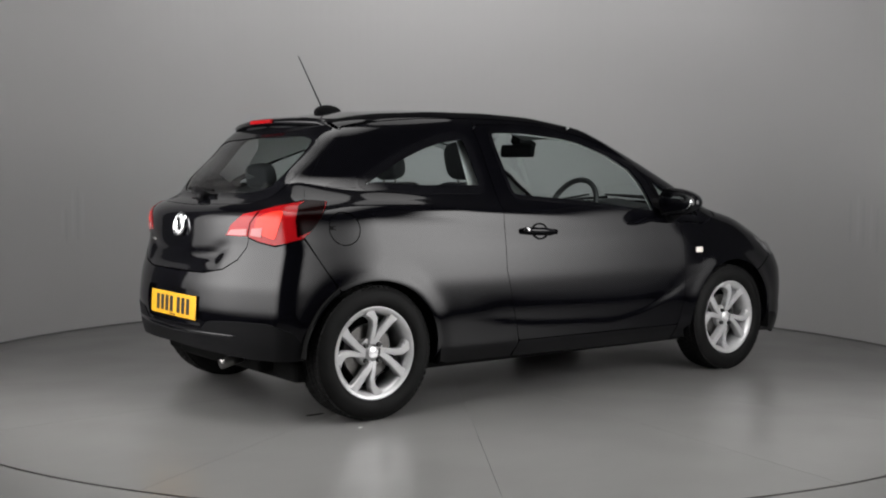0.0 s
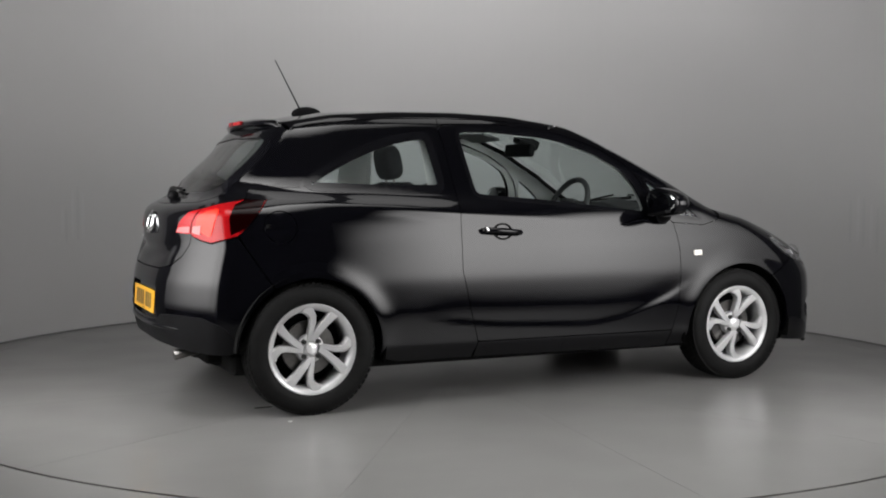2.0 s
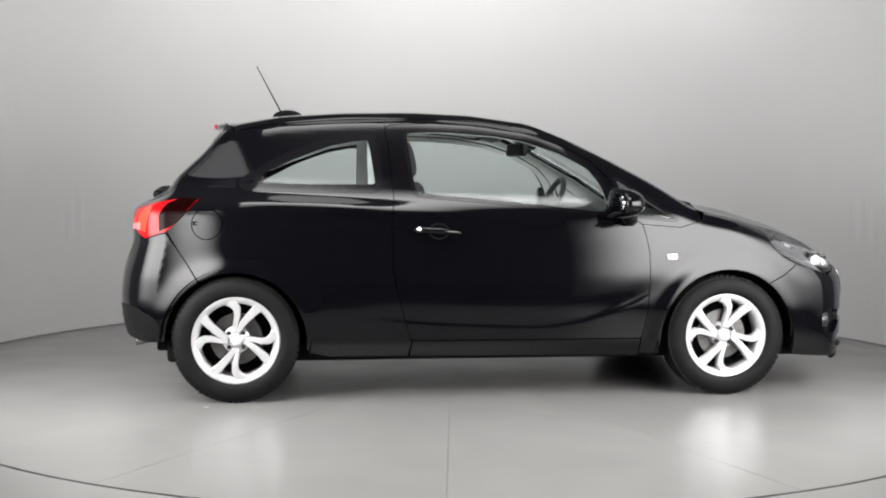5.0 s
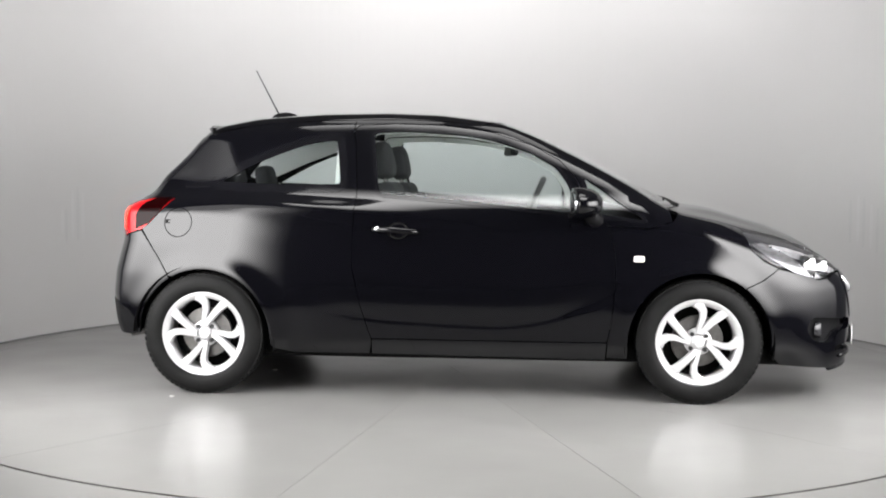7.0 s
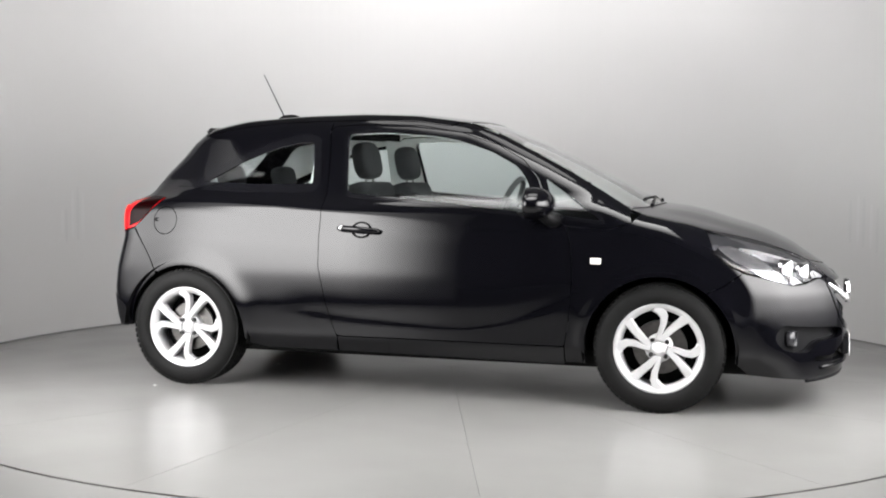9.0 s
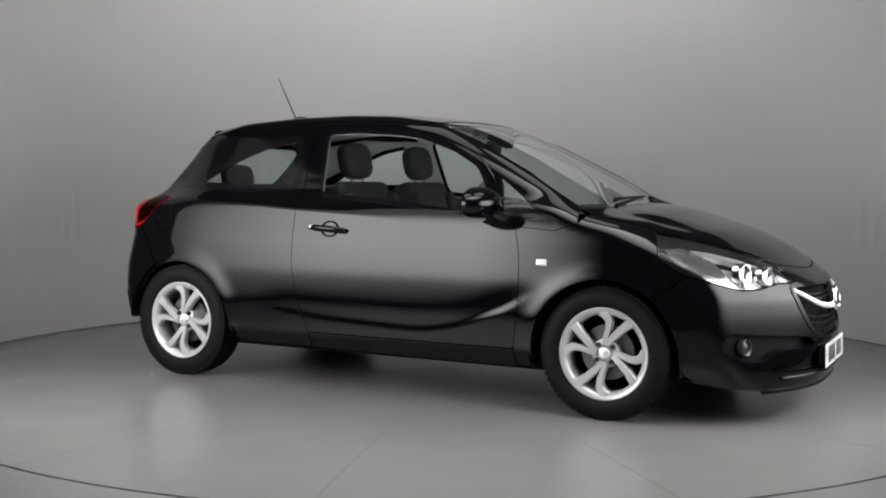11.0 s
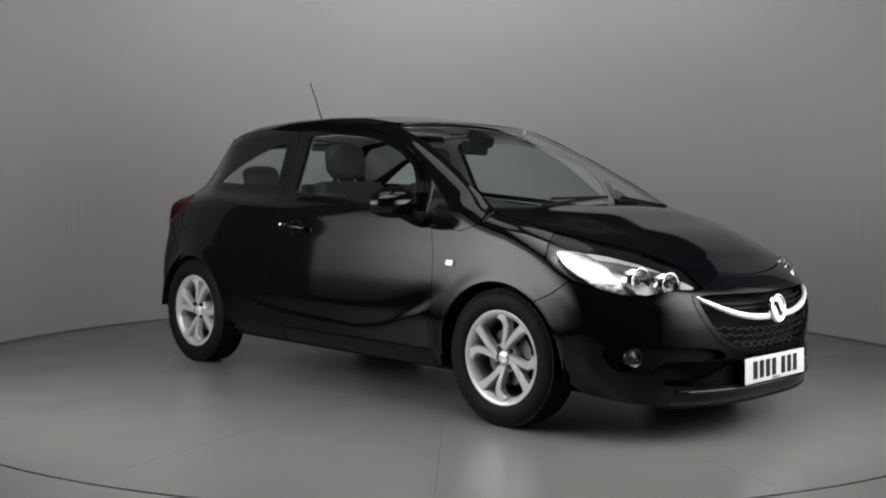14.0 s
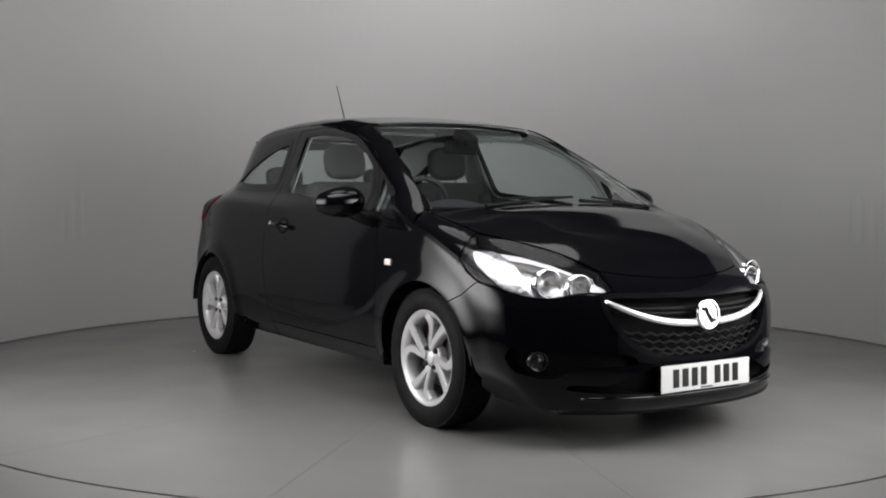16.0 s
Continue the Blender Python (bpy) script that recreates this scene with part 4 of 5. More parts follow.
        low_l = face_on((0.555, 0.878), (0.46, 0.872), (0.435, 0.85), (0.52, 0.848), (0.556, 0.850), end=-1)
        sheet("reverse_lens", low_l, SMOKE, l, "pale lower lens", gap=0, sides=(s,), fine=0.018, rounding=0, out=0.005, thick=0.003)
    p, n = on_skin(y=0.0, z=0.885, out=0.012, end=-1)
    badge(p, Vector((-1, 0, 0.25)), 0.058, tailgate)
    for sx, ww in ((0.40, 0.055),):
        p, n = on_skin(y=sx, z=0.80, out=0.003, end=-1)
        part("lettering_bar", rounded_box(ww, 0.012, 0.004, 0.0015, seat_on(p, n)), CHROME, tailgate, "small chrome lettering bar")
    # rear wiper
    p, n = on_skin(y=0.0, z=1.0, out=0.018, end=-1)
    q, _ = on_skin(y=0.16, z=1.030, out=0.035, end=-1)
    q2, _ = on_skin(y=0.24, z=1.040, out=0.02, end=-1)
    wp = part("rear_wiper", tube([p + Vector((0.0, -0.03, 0)), p, (p + q) / 2 + n * 0.012, q], 0.012, 8, [0.026, 0.030, 0.018, 0.012]), PLASTIC, tailgate, "black rear wiper arm", smooth=True)
    b0, _ = on_skin(y=-0.02, z=1.035, out=0.016, end=-1)
    b1, _ = on_skin(y=0.30, z=1.045, out=0.016, end=-1)
    part("wiper_blade", tube([b0, (b0 + b1) / 2 + n * 0.006, b1], 0.008, 6), PLASTIC, wp)
    # rear bumper
    arch = flank(*circle_xz(-HUB_X, HUB_Z - 0.005, ARCH - 0.006, 122, 179))
    top = np.concatenate([flank((-1.437, 0.602), (-1.52, 0.732), (-1.592, 0.836)), face_on((0.70, 0.803), (0.62, 0.819), (0.567, 0.838), (0.56, 0.797), (0.52, 0.737), (0.44, 0.692), (0.30, 0.669), (0.0, 0.665), end=-1)])
    low = np.concatenate([face_on((0.0, 0.322), (0.40, 0.315), (0.62, 0.303), end=-1), flank((-1.64, 0.302)), arch[::-1]])
    outline = np.concatenate([top, mirr(top)[::-1], mirr(low)[::-1], low])
    hollow = face_on((0.0, 0.583), (0.285, 0.583), (0.30, 0.57), (0.30, 0.425), (0.0, 0.42), end=-1)
    hollow = np.concatenate([hollow, mirr(hollow)[::-1]])
    rb = sheet("rear_bumper", outline, PAINT, car, fine=0.02, rounding=0, thick=0.03, holes=[hollow], hole_rounding=1)
    sheet("plate_recess", hollow, PAINT, rb, gap=-0.002, out=-0.022, thick=-0.02, fine=0.04, rounding=1)
    # black skirt; its upper part paints the dark reflection where the bumper turns under
    skirt = np.concatenate([face_on((0.0, 0.402), (0.30, 0.408), (0.37, 0.455), (0.57, 0.468), (0.72, 0.466), end=-1), flank((-1.66, 0.430), (-1.616, 0.375), (-1.608, 0.306), (-1.64, 0.299)), face_on((0.62, 0.300), (0.40, 0.312), (0.0, 0.319), end=-1)])
    skirt_ob = sheet("bumper_skirt", np.concatenate([skirt, mirr(skirt)[::-1]]), PLASTIC, rb, "black plastic lower bumper skirt, upper part painted for a dark reflection", gap=0, out=0.004, thick=0.02, fine=0.03, rounding=1)
    ridge = [on_skin(y=0.56 * k / 12, z=0.388 + 0.012 * abs(k / 12), out=0.0, end=-1)[0] for k in range(-12, 13)]
    part("skirt_ridge", tube(ridge, 0.012, 8, [0.004 + 0.009 * (1 - abs(k / 12) ** 4) for k in range(-12, 13)]), PAINT, skirt_ob, "glossy black moulded ridge", smooth=True)
    plate(rb, Vector((-1.873, 0, 0.500)), Vector((-1, 0, 0.05)), YELLOW, "yellow rear number plate with dark bars")
    # spoiler
    spoiler()


def badge(p, axis, r, parent):
    """A round chrome badge: ring, dark field and a plain slanted stroke."""
    m = seat_on(p, axis.normalized())
    v, f = lathe([(r * 0.80, 0.0), (r * 0.86, 0.007), (r, 0.005), (r, -0.02), (r * 0.8, -0.02)], 36, True)
    ring = obj("badge", [m @ Vector(q) for q in v], f, CHROME, parent, "round chrome badge", smooth=True)
    v, f = lathe([(0.0, 0.001), (r * 0.82, 0.0)], 32)
    obj("badge_field", [m @ Vector(q) for q in v], f, BRIGHT_BAR, ring, "silver badge field")
    bm = tube([m @ Vector((x * r, y * r, 0.003)) for x, y in ((-0.5, 0.35), (-0.25, 0.42), (-0.1, 0.1), (0.08, -0.15), (0.25, -0.45), (0.5, -0.35))], r * 0.13, 6)
    part("badge_stroke", bm, GLOSS_BLACK, ring, "dark badge stroke", smooth=True)


def plate(parent, p, axis, mat, label, curved=False):
    m = seat_on(p, axis.normalized())
    base = part("number_plate", rounded_box(0.52, 0.111, 0.004, 0.0018, m), mat, parent, label)
    # unreadable on purpose: each character is a plain bar
    x = -0.195
    for k in range(7):
        if k == 4:
            x += 0.028
        part("character_bar", rounded_box(0.036, 0.076, 0.002, 0.0008, m @ Matrix.Translation((x + 0.018, 0, 0.0025)), 1), INK, base, "dark character bar")
        x += 0.0535
    part("maker_bar", rounded_box(0.07, 0.006, 0.001, 0.0004, m @ Matrix.Translation((0, -0.048, 0.0022)), 1), INK, base)


def spoiler():
    # blade over the rear window, swept across from side to side
    bm = bmesh.new()
    rings = []
    for k in range(-16, 17):
        u = k / 16
        y = 0.535 * u
        back = -1.400 + 0.110 * abs(u) ** 2.2
        zt = 1.398 - 0.022 * abs(u) ** 2.4
        front = -1.27 + 0.02 * u * u
        zf = float(RIDGE(front)) - CROWN(front) * (abs(y) / 0.7) ** 2.2 - 0.012 * abs(u) ** 4
        sec = [(front + 0.03, zf + 0.001), (front - 0.06, zf - 0.004), ((front + back) / 2 - 0.02, (zf + zt) / 2 + 0.006), (back + 0.012, zt), (back, zt - 0.008), (back + 0.006, zt - 0.022), (back + 0.05, zt - 0.034), (front - 0.03, zf - 0.05)]
        fall = float(step(0.80, 1.0, abs(u)))
        rings.append([bm.verts.new((x + 0.030 * fall * (x < front - 0.02), y, z - 0.052 * fall * (1 if x < front - 0.04 else 0.45))) for x, z in sec])
    for r0, r1 in zip(rings, rings[1:]):
        for i in range(8):
            bm.faces.new((r0[i], r0[(i + 1) % 8], r1[(i + 1) % 8], r1[i]))
    # swept-down ears
    bm.faces.new(rings[0])
    bm.faces.new(rings[-1][::-1])
    sp = part("spoiler", bm, PAINT, car, "black roof spoiler", smooth=True)
    part("brake_light", rounded_box(0.020, 0.22, 0.022, 0.005, Matrix.Translation((-1.397, 0, 1.390))), RED_LENS, sp, "red high brake light", smooth=True)


lamps_and_bumpers()


def wheel_mesh():
    """One wheel with its axis along y, its face towards y below zero."""
    w = new("wheel")
    turn = pose(0, 0, 0, 90, 0, 0)
    rt = 0.309
    prof = [(0.212, 0.075), (0.222, 0.088), (0.245, 0.096), (0.275, 0.094), (0.296, 0.083), (0.305, 0.072), (rt, 0.055), (rt, -0.055), (0.305, -0.072), (0.296, -0.083), (0.275, -0.094), (0.245, -0.096), (0.222, -0.088), (0.212, -0.075)]
    v, f = lathe(prof, 72)
    tyre = obj("tyre", [turn @ Vector(q) for q in v], f, RUBBER, w, "worn black tyre", smooth=True)
    # tread blocks
    tv, tf = [], []
    for row, zz in enumerate((-0.066, -0.033, 0.0, 0.033, 0.066)):
        n = 64
        for k in range(n):
            a = (k + (row % 2) * 0.5) * math.tau / n
            r0, r1 = 0.300, rt + (0.004 if abs(zz) < 0.05 else 0.0005)
            da = math.tau / n * 0.40
            b = len(tv)
            for rr in (r0, r1):
                for aa in (a - da, a + da):
                    for z in (zz - 0.0125, zz + 0.0125):
                        tv.append(turn @ Vector((rr * math.cos(aa), rr * math.sin(aa), z)))
            tf += [(b, b + 1, b + 3, b + 2), (b + 4, b + 6, b + 7, b + 5), (b, b + 4, b + 5, b + 1), (b + 2, b + 3, b + 7, b + 6), (b, b + 2, b + 6, b + 4), (b + 1, b + 5, b + 7, b + 3)]
    tagged(obj("tread", tv, tf, RUBBER, tyre, "block tread"), kind="stuff")
    # rim barrel and lip
    v, f = lathe([(0.186, -0.08), (0.180, 0.03), (0.183, 0.058), (0.192, 0.070), (0.210, 0.080), (0.2165, 0.080), (0.217, 0.070), (0.205, 0.05), (0.205, -0.08)], 72, True)
    obj("rim", [turn @ Vector(q) for q in v], f, ALLOY, w, "silver alloy rim", smooth=True)
    v, f = lathe([(0.0, -0.075), (0.192, -0.075)], 40)
    obj("wheel_back", [turn @ Vector(q) for q in v], f, UNDER, w, "dark inner wheel")
    v, f = lathe([(0.05, 0.0), (0.05, 0.012), (0.128, 0.012), (0.130, 0.0)], 48)
    obj("brake_disc", [turn @ Vector(q) for q in v], f, STEEL, w, "grey steel brake disc")

    def spoke(path, name):
        """path: (radius share, degrees, width, face height)."""
        bm = bmesh.new()
        rings = []
        pts = [Vector((0.207 * r * math.cos(radians(a)), 0.207 * r * math.sin(radians(a)), 0)) for r, a, _, _ in path]
        for i, (r, a, wd, h) in enumerate(path):
            d = (pts[min(i + 1, len(pts) - 1)] - pts[max(i - 1, 0)]).normalized()
            nrm = Vector((-d.y, d.x, 0))
            p = pts[i]
            half = wd / 2
            rings.append([bm.verts.new(p + nrm * o + Vector((0, 0, h + dz))) for o, dz in ((-half, -0.036), (-half, -0.007), (-half * 0.72, 0.0), (half * 0.72, 0.0), (half, -0.007), (half, -0.036))])
        for r0, r1 in zip(rings, rings[1:]):
            for k in range(6):
                bm.faces.new((r0[k], r0[(k + 1) % 6], r1[(k + 1) % 6], r1[k]))
        bm.faces.new(rings[0])
        bm.faces.new(rings[-1][::-1])
        bmesh.ops.transform(bm, matrix=turn, verts=bm.verts)
        part(name, bm, ALLOY, w, smooth=False)

    for q in range(4):
        o = q * 90
        spoke([(0.20, o + 84, 0.030, 0.060), (0.40, o + 69, 0.034, 0.066), (0.65, o + 61, 0.038, 0.070), (0.86, o + 57, 0.044, 0.072), (0.96, o + 56, 0.062, 0.072)], "spoke")
        spoke([(0.20, o + 101, 0.024, 0.060), (0.38, o + 92, 0.026, 0.065), (0.58, o + 87, 0.030, 0.069), (0.74, o + 88, 0.036, 0.071), (0.87, o + 94, 0.046, 0.072), (0.96, o + 99, 0.064, 0.072)], "curved_spoke")
        bm = bmesh.new()
        a = radians(o + 45)
        bmesh.ops.create_cone(bm, segments=6, radius1=0.0125, radius2=0.0105, depth=0.018, cap_ends=True, matrix=turn @ Matrix.Translation((0.05 * math.cos(a), 0.05 * math.sin(a), 0.056)))
        part("wheel_bolt", bm, BOLT, w, "dark wheel bolt")
    v, f = lathe([(0.0, 0.058), (0.030, 0.058), (0.034, 0.050), (0.062, 0.048), (0.068, 0.04), (0.068, 0.0)], 40)
    obj("hub", [turn @ Vector(q) for q in v], f, ALLOY, w, smooth=True)
    v, f = lathe([(0.0, 0.0625), (0.022, 0.0615), (0.0265, 0.0595), (0.028, 0.05)], 28)
    obj("hub_cap", [turn @ Vector(q) for q in v], f, BRIGHT_BAR, w, "round hub cap", smooth=True)
    return w


def wheels():
    w = wheel_mesh()
    w.parent = car
    face = 0.746
    spots = [(-HUB_X, -face, 0, 0), (HUB_X, -face, 0, 6), (-HUB_X, face, 180, 30), (HUB_X, face, 180, 50)]
    poses = [Matrix.Translation((x, y, 0.3095)) @ pose(0, 0, 0, 0, 0, rz) @ pose(0, 0, 0, 0, spin, 0) for x, y, rz, spin in spots]
    for m in poses[1:]:
        copy_thing(w, m)
    w.matrix_basis = poses[0]
    for sx in (-1, 1):
        for s in (-1, 1):
            # arch liner
            verts, faces = [], []
            n = 30
            for k in range(n + 1):
                a = radians(-12 + (204 if sx > 0 else 190) * k / n)
                for yy in (0.835, 0.55):
                    verts.append((sx * HUB_X + 0.368 * math.cos(a), s * yy, HUB_Z + 0.368 * math.sin(a)))
            for k in range(n):
                faces.append((2 * k, 2 * k + 1, 2 * k + 3, 2 * k + 2))
            b = len(verts)
            verts += [(sx * HUB_X, s * 0.55, HUB_Z)]
            faces += [(b, 2 * k + 1, 2 * k + 3) for k in range(n)]
            obj("arch_liner", verts, faces, UNDER, car, "black wheel arch liner")


wheels()


def cushion(sx, sy, sz, at, e=0.62):
    """A plump cushion with rounded corners."""
    bm = bmesh.new()
    bmesh.ops.create_uvsphere(bm, u_segments=28, v_segments=18, radius=1)
    for v in bm.verts:
        q = [math.copysign(abs(t) ** e, t) for t in v.co]
        v.co = (q[0] * sx / 2, q[1] * sy / 2, q[2] * sz / 2)
    bmesh.ops.transform(bm, matrix=at, verts=bm.verts)
    return bm


def cabin():
    # floor pan
    bm = rounded_box(3.3, 1.42, 0.10, 0.03, Matrix.Translation((0.05, 0, 0.235)))
    part("floor_pan", bm, UNDER, car, "dark underbody floor pan")
    for x, y, sx, sy, z in ((-0.2, 0.25, 1.6, 0.16, 0.18), (-1.45, -0.1, 0.45, 0.8, 0.245), (1.45, 0, 0.7, 0.9, 0.20)):
        part("underbody_part", rounded_box(sx, sy, 0.06, 0.02, Matrix.Translation((x, y, z))), UNDER, car)
    silencer = part("exhaust_silencer", rounded_box(0.24, 0.62, 0.15, 0.06, Matrix.Translation((-1.58, 0.05, 0.28)), 4), UNDER, car, "dark exhaust silencer", smooth=True)
    part("tail_pipe", tube([(-1.66, -0.32, 0.27), (-1.74, -0.36, 0.262), (-1.80, -0.37, 0.250)], 0.024, 12), STEEL, silencer, "dull steel tail pipe", smooth=True)
    part("rear_axle", tube([(-HUB_X, -0.62, 0.27), (-HUB_X, 0.62, 0.27)], 0.045, 10), UNDER, car, "dark rear axle beam", smooth=True)
    # firewall and dashboard
    part("bulkhead", rounded_box(0.05, 1.36, 0.60, 0.02, Matrix.Translation((1.02, 0, 0.58))), UNDER, car, "dark bulkhead")
    bm = bmesh.new()
    prof = [(1.12, 0.945), (0.95, 0.965), (0.75, 0.975), (0.62, 0.955), (0.56, 0.90), (0.60, 0.70), (0.72, 0.55), (1.05, 0.55)]
    rows = []
    for k in range(-12, 13):
        y = 0.67 * k / 12
        hump = 0.035 * math.exp(-((y + 0.36) / 0.17) ** 2)
        rows.append([bm.verts.new((x - 0.05 * (y / 0.67) ** 2 * (x > 0.9), y, z + (hump if 0.58 < x < 0.8 and z > 0.9 else 0))) for x, z in prof])
    for r0, r1 in zip(rows, rows[1:]):
        for i in range(len(prof)):
            j = (i + 1) % len(prof)
            bm.faces.new((r0[i], r0[j], r1[j], r1[i]))
    bm.faces.new(rows[0])
    bm.faces.new(rows[-1][::-1])
    part("dashboard", bm, TRIM, car, "dark grey moulded dashboard", smooth=False)
    # steering wheel on the right-hand side
    c = Vector((0.405, -0.36, 0.945))
    tilt = Matrix.Translation(c) @ pose(0, 0, 0, 0, -66, 0)
    ring = [tilt @ Vector((0.185 * math.cos(k * math.tau / 40), 0.185 * math.sin(k * math.tau / 40), 0)) for k in range(41)]
    sw = part("steering_wheel", tube(ring, 0.0155, 10), TRIM, car, "black steering wheel", smooth=True)
    part("wheel_boss", rounded_box(0.13, 0.15, 0.05, 0.02, tilt), TRIM, sw, smooth=False)
    for dx, dy in ((0, 0.12), (0, -0.12), (-0.11, 0)):
        part("wheel_spoke", rounded_box(0.13 if dx else 0.035, 0.035 if dx else 0.13, 0.018, 0.006, tilt @ Matrix.Translation((dx, dy, -0.005))), TRIM, sw)
    part("steering_column", tube([tilt @ Vector((0, 0, -0.02)), c + Vector((0.25, 0, -0.10))], 0.04, 10), TRIM, car)
    # seats
    for y in (-0.36, 0.36):
        seat = part("front_seat", rounded_box(0.50, 0.50, 0.16, 0.06, Matrix.Translation((0.02, y, 0.50)) @ pose(0, 0, 0, 0, -6, 0), 4), FABRIC, car, "dark fabric front seat", smooth=True)
        back = rounded_box(0.15, 0.49, 0.62, 0.06, Matrix.Translation((-0.295, y, 0.79)) @ pose(0, 0, 0, 0, -17, 0), 5)
        part("backrest", back, FABRIC, seat, smooth=True)
        for b in (-0.21, 0.21):
            part("bolster", rounded_box(0.17, 0.08, 0.52, 0.036, Matrix.Translation((-0.255, y + b, 0.77)) @ pose(0, 0, 0, 0, -17, 0), 4), FABRIC, seat, smooth=True)
        hr = part("headrest", cushion(0.115, 0.255, 0.205, Matrix.Translation((-0.388, y, 1.210)) @ pose(0, 0, 0, 0, -12, 0)), FABRIC, seat, "dark fabric headrest", smooth=True)
        for b in (-0.06, 0.06):
            part("headrest_post", tube([(-0.362, y + b, 1.04), (-0.385, y + b, 1.16)], 0.007, 8), STEEL, hr, "steel headrest post", smooth=True)
    bench = part("rear_seat", rounded_box(0.50, 1.20, 0.18, 0.07, Matrix.Translation((-0.85, 0, 0.53)), 4), FABRIC, car, "dark fabric rear bench seat", smooth=True)
    part("backrest", rounded_box(0.16, 1.20, 0.60, 0.06, Matrix.Translation((-1.13, 0, 0.78)) @ pose(0, 0, 0, 0, -16, 0), 4), FABRIC, bench, smooth=True)
    for y in (-0.36, 0.36):
        part("headrest", cushion(0.10, 0.25, 0.14, Matrix.Translation((-1.215, y, 1.12)) @ pose(0, 0, 0, 0, -12, 0)), FABRIC, bench, "dark rear headrest", smooth=True)
    part("parcel_shelf", rounded_box(0.38, 1.02, 0.03, 0.012, Matrix.Translation((-1.42, 0, 0.995))), TRIM, car, "dark parcel shelf")
    # inside mirror and its foot, sun visors
    im = part("inside_mirror", rounded_box(0.045, 0.235, 0.075, 0.02, Matrix.Translation((0.30, 0.0, 1.285)) @ pose(0, 0, 0, 0, 8, 12), 4), PLASTIC, car, "black inside mirror", smooth=True)
    part("mirror_foot", rounded_box(0.14, 0.09, 0.06, 0.02, Matrix.Translation((0.345, 0.0, 1.335)) @ pose(0, 0, 0, 0, 24, 0)), PLASTIC, im)
    for y in (-0.30, 0.30):
        part("sun_visor", rounded_box(0.14, 0.34, 0.02, 0.008, Matrix.Translation((0.17, y, 1.372)) @ pose(0, 0, 0, 0, 18, 0)), VISOR, car, "grey sun visor")


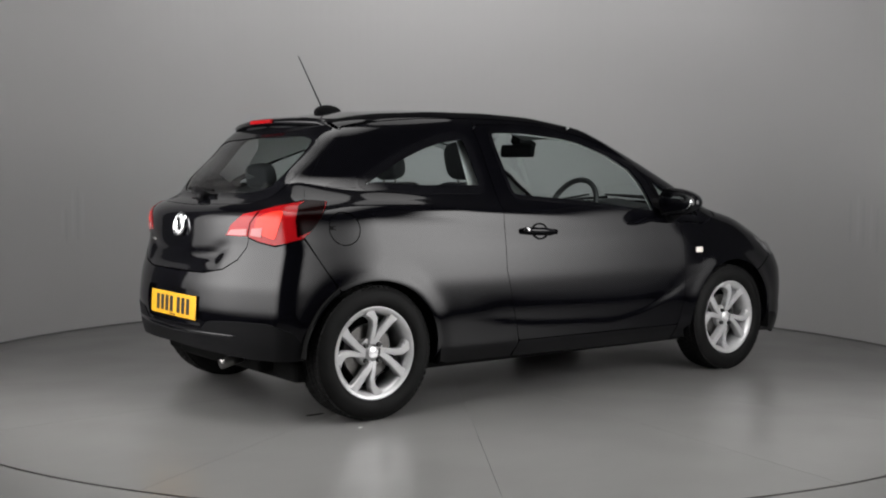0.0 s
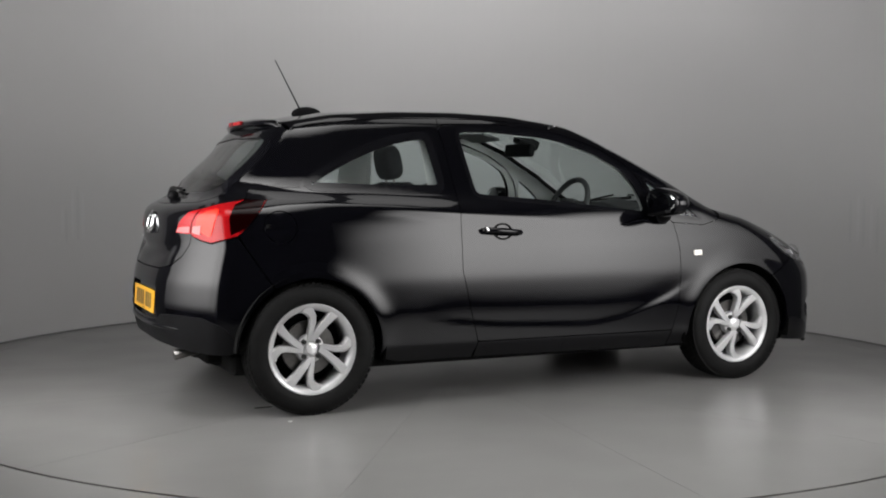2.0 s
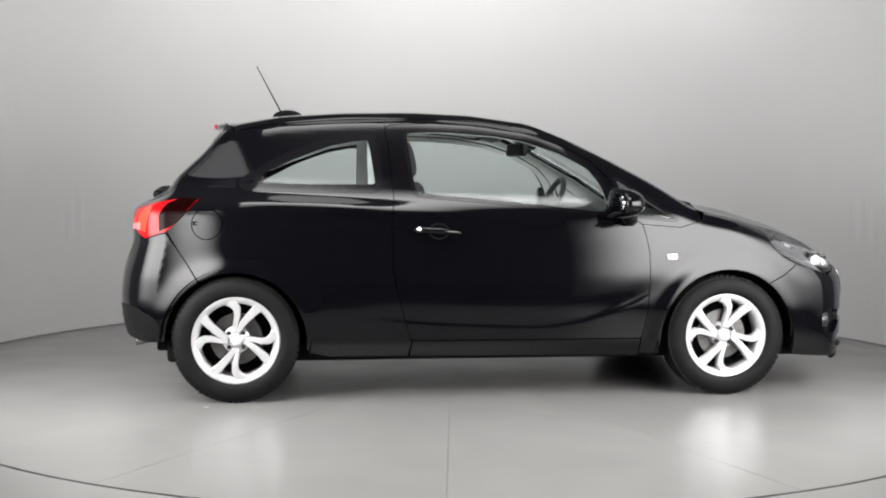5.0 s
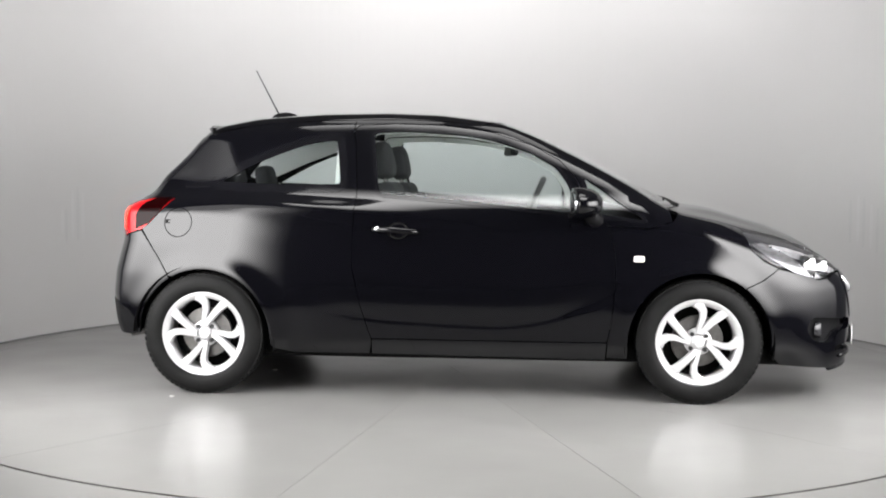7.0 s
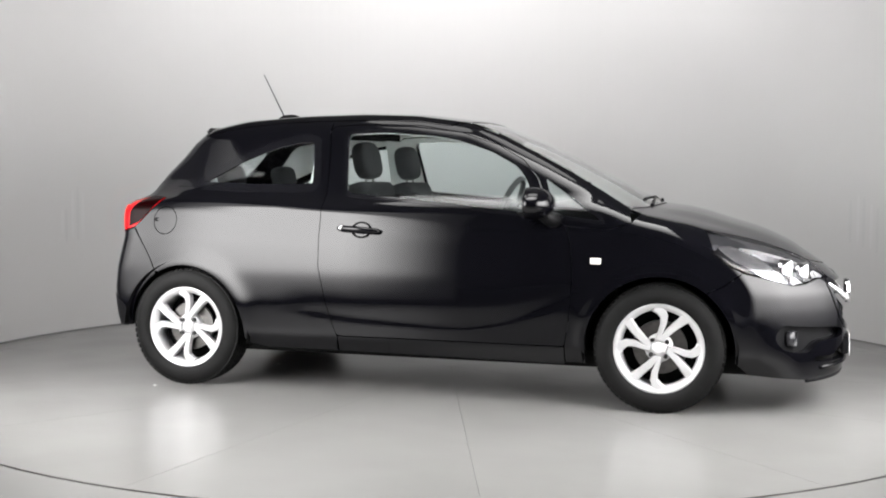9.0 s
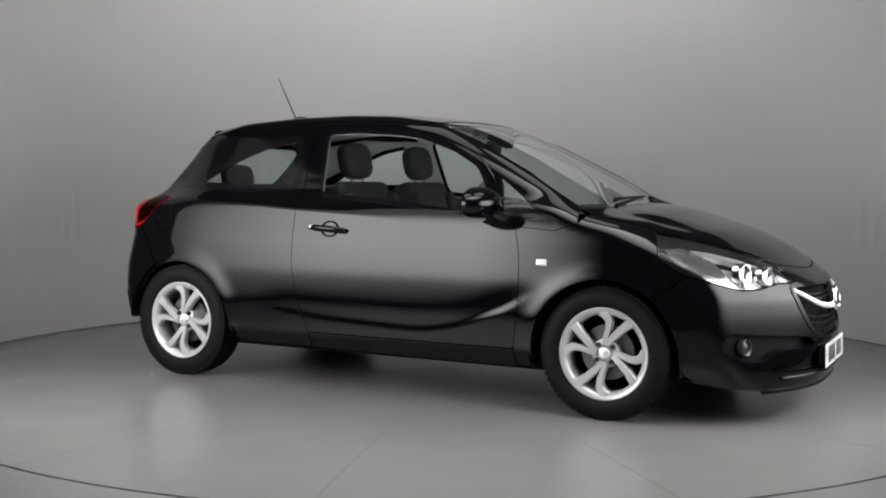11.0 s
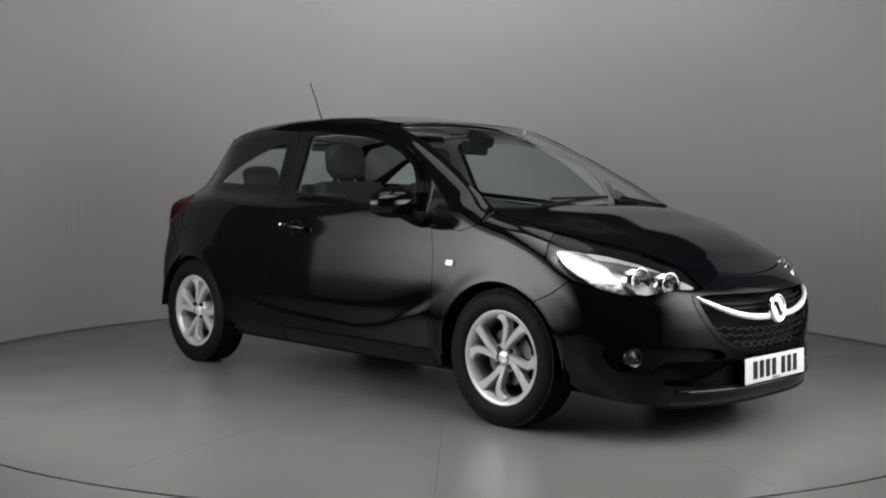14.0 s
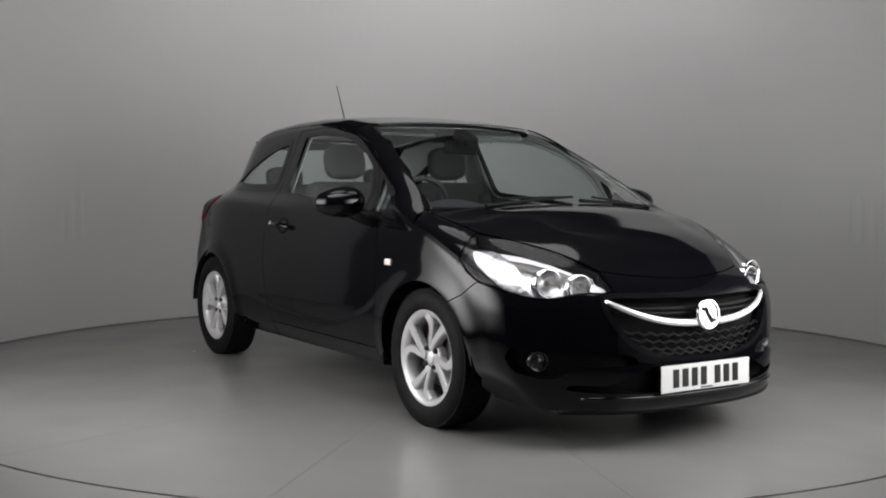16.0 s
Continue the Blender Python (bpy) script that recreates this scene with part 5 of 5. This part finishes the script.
def outside_bits():
    for s in (-1, 1):
        # door mirror: shell swept on a foot
        bm = bmesh.new()
        bmesh.ops.create_uvsphere(bm, u_segments=32, v_segments=20, radius=1)
        for v in bm.verts:
            x, y, z = v.co
            sq = lambda t, e: math.copysign(abs(t) ** e, t)
            x, y, z = sq(x, 0.92), sq(y, 0.84), sq(z, 0.90)
            if x < -0.25:
                x = -0.25 + (x + 0.25) * 0.15
            v.co = (x * 0.110 * (1 - 0.18 * y), y * 0.126, z * 0.074 * (1 - 0.22 * y) - 0.008 * y)
        if s < 0:
            bmesh.ops.scale(bm, vec=(1, -1, 1), verts=bm.verts)
        bmesh.ops.transform(bm, matrix=Matrix.Translation((0.655, s * 0.955, 0.995)) @ pose(0, 0, 0, 3 * s, 0, -6 * s), verts=bm.verts)
        shell = part("door_mirror", bm, PAINT, car, "black door mirror shell", smooth=True)
        part("mirror_foot", tube([(0.745, s * 0.775, 0.905), (0.72, s * 0.85, 0.922), (0.69, s * 0.92, 0.955)], 0.03, 10, [0.045, 0.035, 0.03]), PLASTIC, shell, "black mirror foot", smooth=True)
        v, f = lathe([(0.0, 0.0), (0.95, 0.0), (1.0, -0.05)], 32)
        m = Matrix.Translation((0.619, s * 0.955, 0.995)) @ pose(0, 0, 0, 0, 0, -6 * s) @ pose(0, 0, 0, 0, -90, 0)
        obj("mirror_glass", [m @ Vector((q[0] * 0.052, q[1] * 0.098, q[2] * 0.1)) for q in v], f, MIRROR, shell, "mirror glass")
        part("mirror_strip", rounded_box(0.13, 0.16, 0.012, 0.005, Matrix.Translation((0.665, s * 0.94, 0.938)) @ pose(0, 0, 0, 8 * s, 0, 0)), PLASTIC, shell)
        # door handle
        p, n = on_skin(x=-0.25, z=0.848, out=0.0)
        p1, _ = on_skin(x=-0.36, z=0.853, out=0.022)
        p2, _ = on_skin(x=-0.16, z=0.840, out=0.022)
        p0, _ = on_skin(x=-0.375, z=0.853, out=0.004)
        p3, _ = on_skin(x=-0.145, z=0.840, out=0.004)
        fy = lambda q: Vector((q.x, q.y * -s, q.z))
        h = part("door_handle", tube([fy(q) for q in (p0, p1, (p1 + p2) / 2 + n * 0.012, p2, p3)], 0.014, 10, [0.010, 0.015, 0.0155, 0.014, 0.009]), PAINT, car, "black door handle", smooth=True)
        v, f = lathe([(0.0, -0.004), (0.035, -0.002), (0.048, 0.003)], 28)
        m = seat_on(p, n)
        obj("handle_cup", [fy(m @ Vector((q[0] * 1.15, q[1] * 0.9, q[2] + 0.001))) for q in v], f, UNDER, h, "dark handle recess", smooth=True)
        q, n2 = on_skin(x=-0.352, z=0.854, out=0.037)
        v, f = lathe([(0.0, 0.0015), (0.010, 0.001), (0.012, -0.004)], 20)
        m = seat_on(q, n2)
        obj("key_lock", [fy(m @ Vector(t)) for t in v], f, CHROME, h, "chrome key lock", smooth=True)
    # aerial
    foot = bmesh.new()
    bmesh.ops.create_uvsphere(foot, u_segments=20, v_segments=12, radius=1, matrix=Matrix.Translation((-1.01, 0, 1.452)) @ Matrix.Diagonal((0.085, 0.028, 0.042, 1)))
    foot_ob = part("aerial", foot, PLASTIC, car, "black aerial foot", smooth=True)
    part("aerial_rod", tube([(-1.045, 0, 1.475), (-1.182, 0.005, 1.734)], 0.003, 8, [0.0045, 0.0025]), PLASTIC, foot_ob, "thin black aerial rod", smooth=True)
    # front wipers and scuttle
    for y0, y1 in ((-0.45, 0.10), (0.12, 0.62)):
        a, n = on_skin(x=1.175, y=y0, out=0.003)
        b, _ = on_skin(x=1.14, y=y1, out=0.005)
        wp = part("front_wiper", tube([a, (a + b) / 2 + n * 0.004, b], 0.008, 6, [0.010, 0.007, 0.005]), PLASTIC, car, "black windscreen wiper")
        c, _ = on_skin(x=1.125, y=y0 + 0.12, out=0.003)
        part("wiper_blade", tube([c, b], 0.006, 6), PLASTIC, wp)
    sheet("scuttle", top_outline([(1.07, -0.69), (1.20, -0.69)], [(1.235, -0.3), (1.25, 0.0)], [(1.19, 0.0), (1.18, -0.25), (1.14, -0.5)]), PLASTIC, car, "black plastic scuttle panel", lift=lift_top, out=-0.012, thick=0.01, fine=0.05)


cabin()
outside_bits()


# ---- motion: the car rides on the turntable ----
def motions():
    spin = [(t, pose(0, 0, 0, 0, 0, a)) for t, a in TURN]
    walk(table, spin)
    walk(car, [(t, m @ Matrix.Translation((CAR_AT[0], CAR_AT[1], 0))) for t, m in spin])


motions()
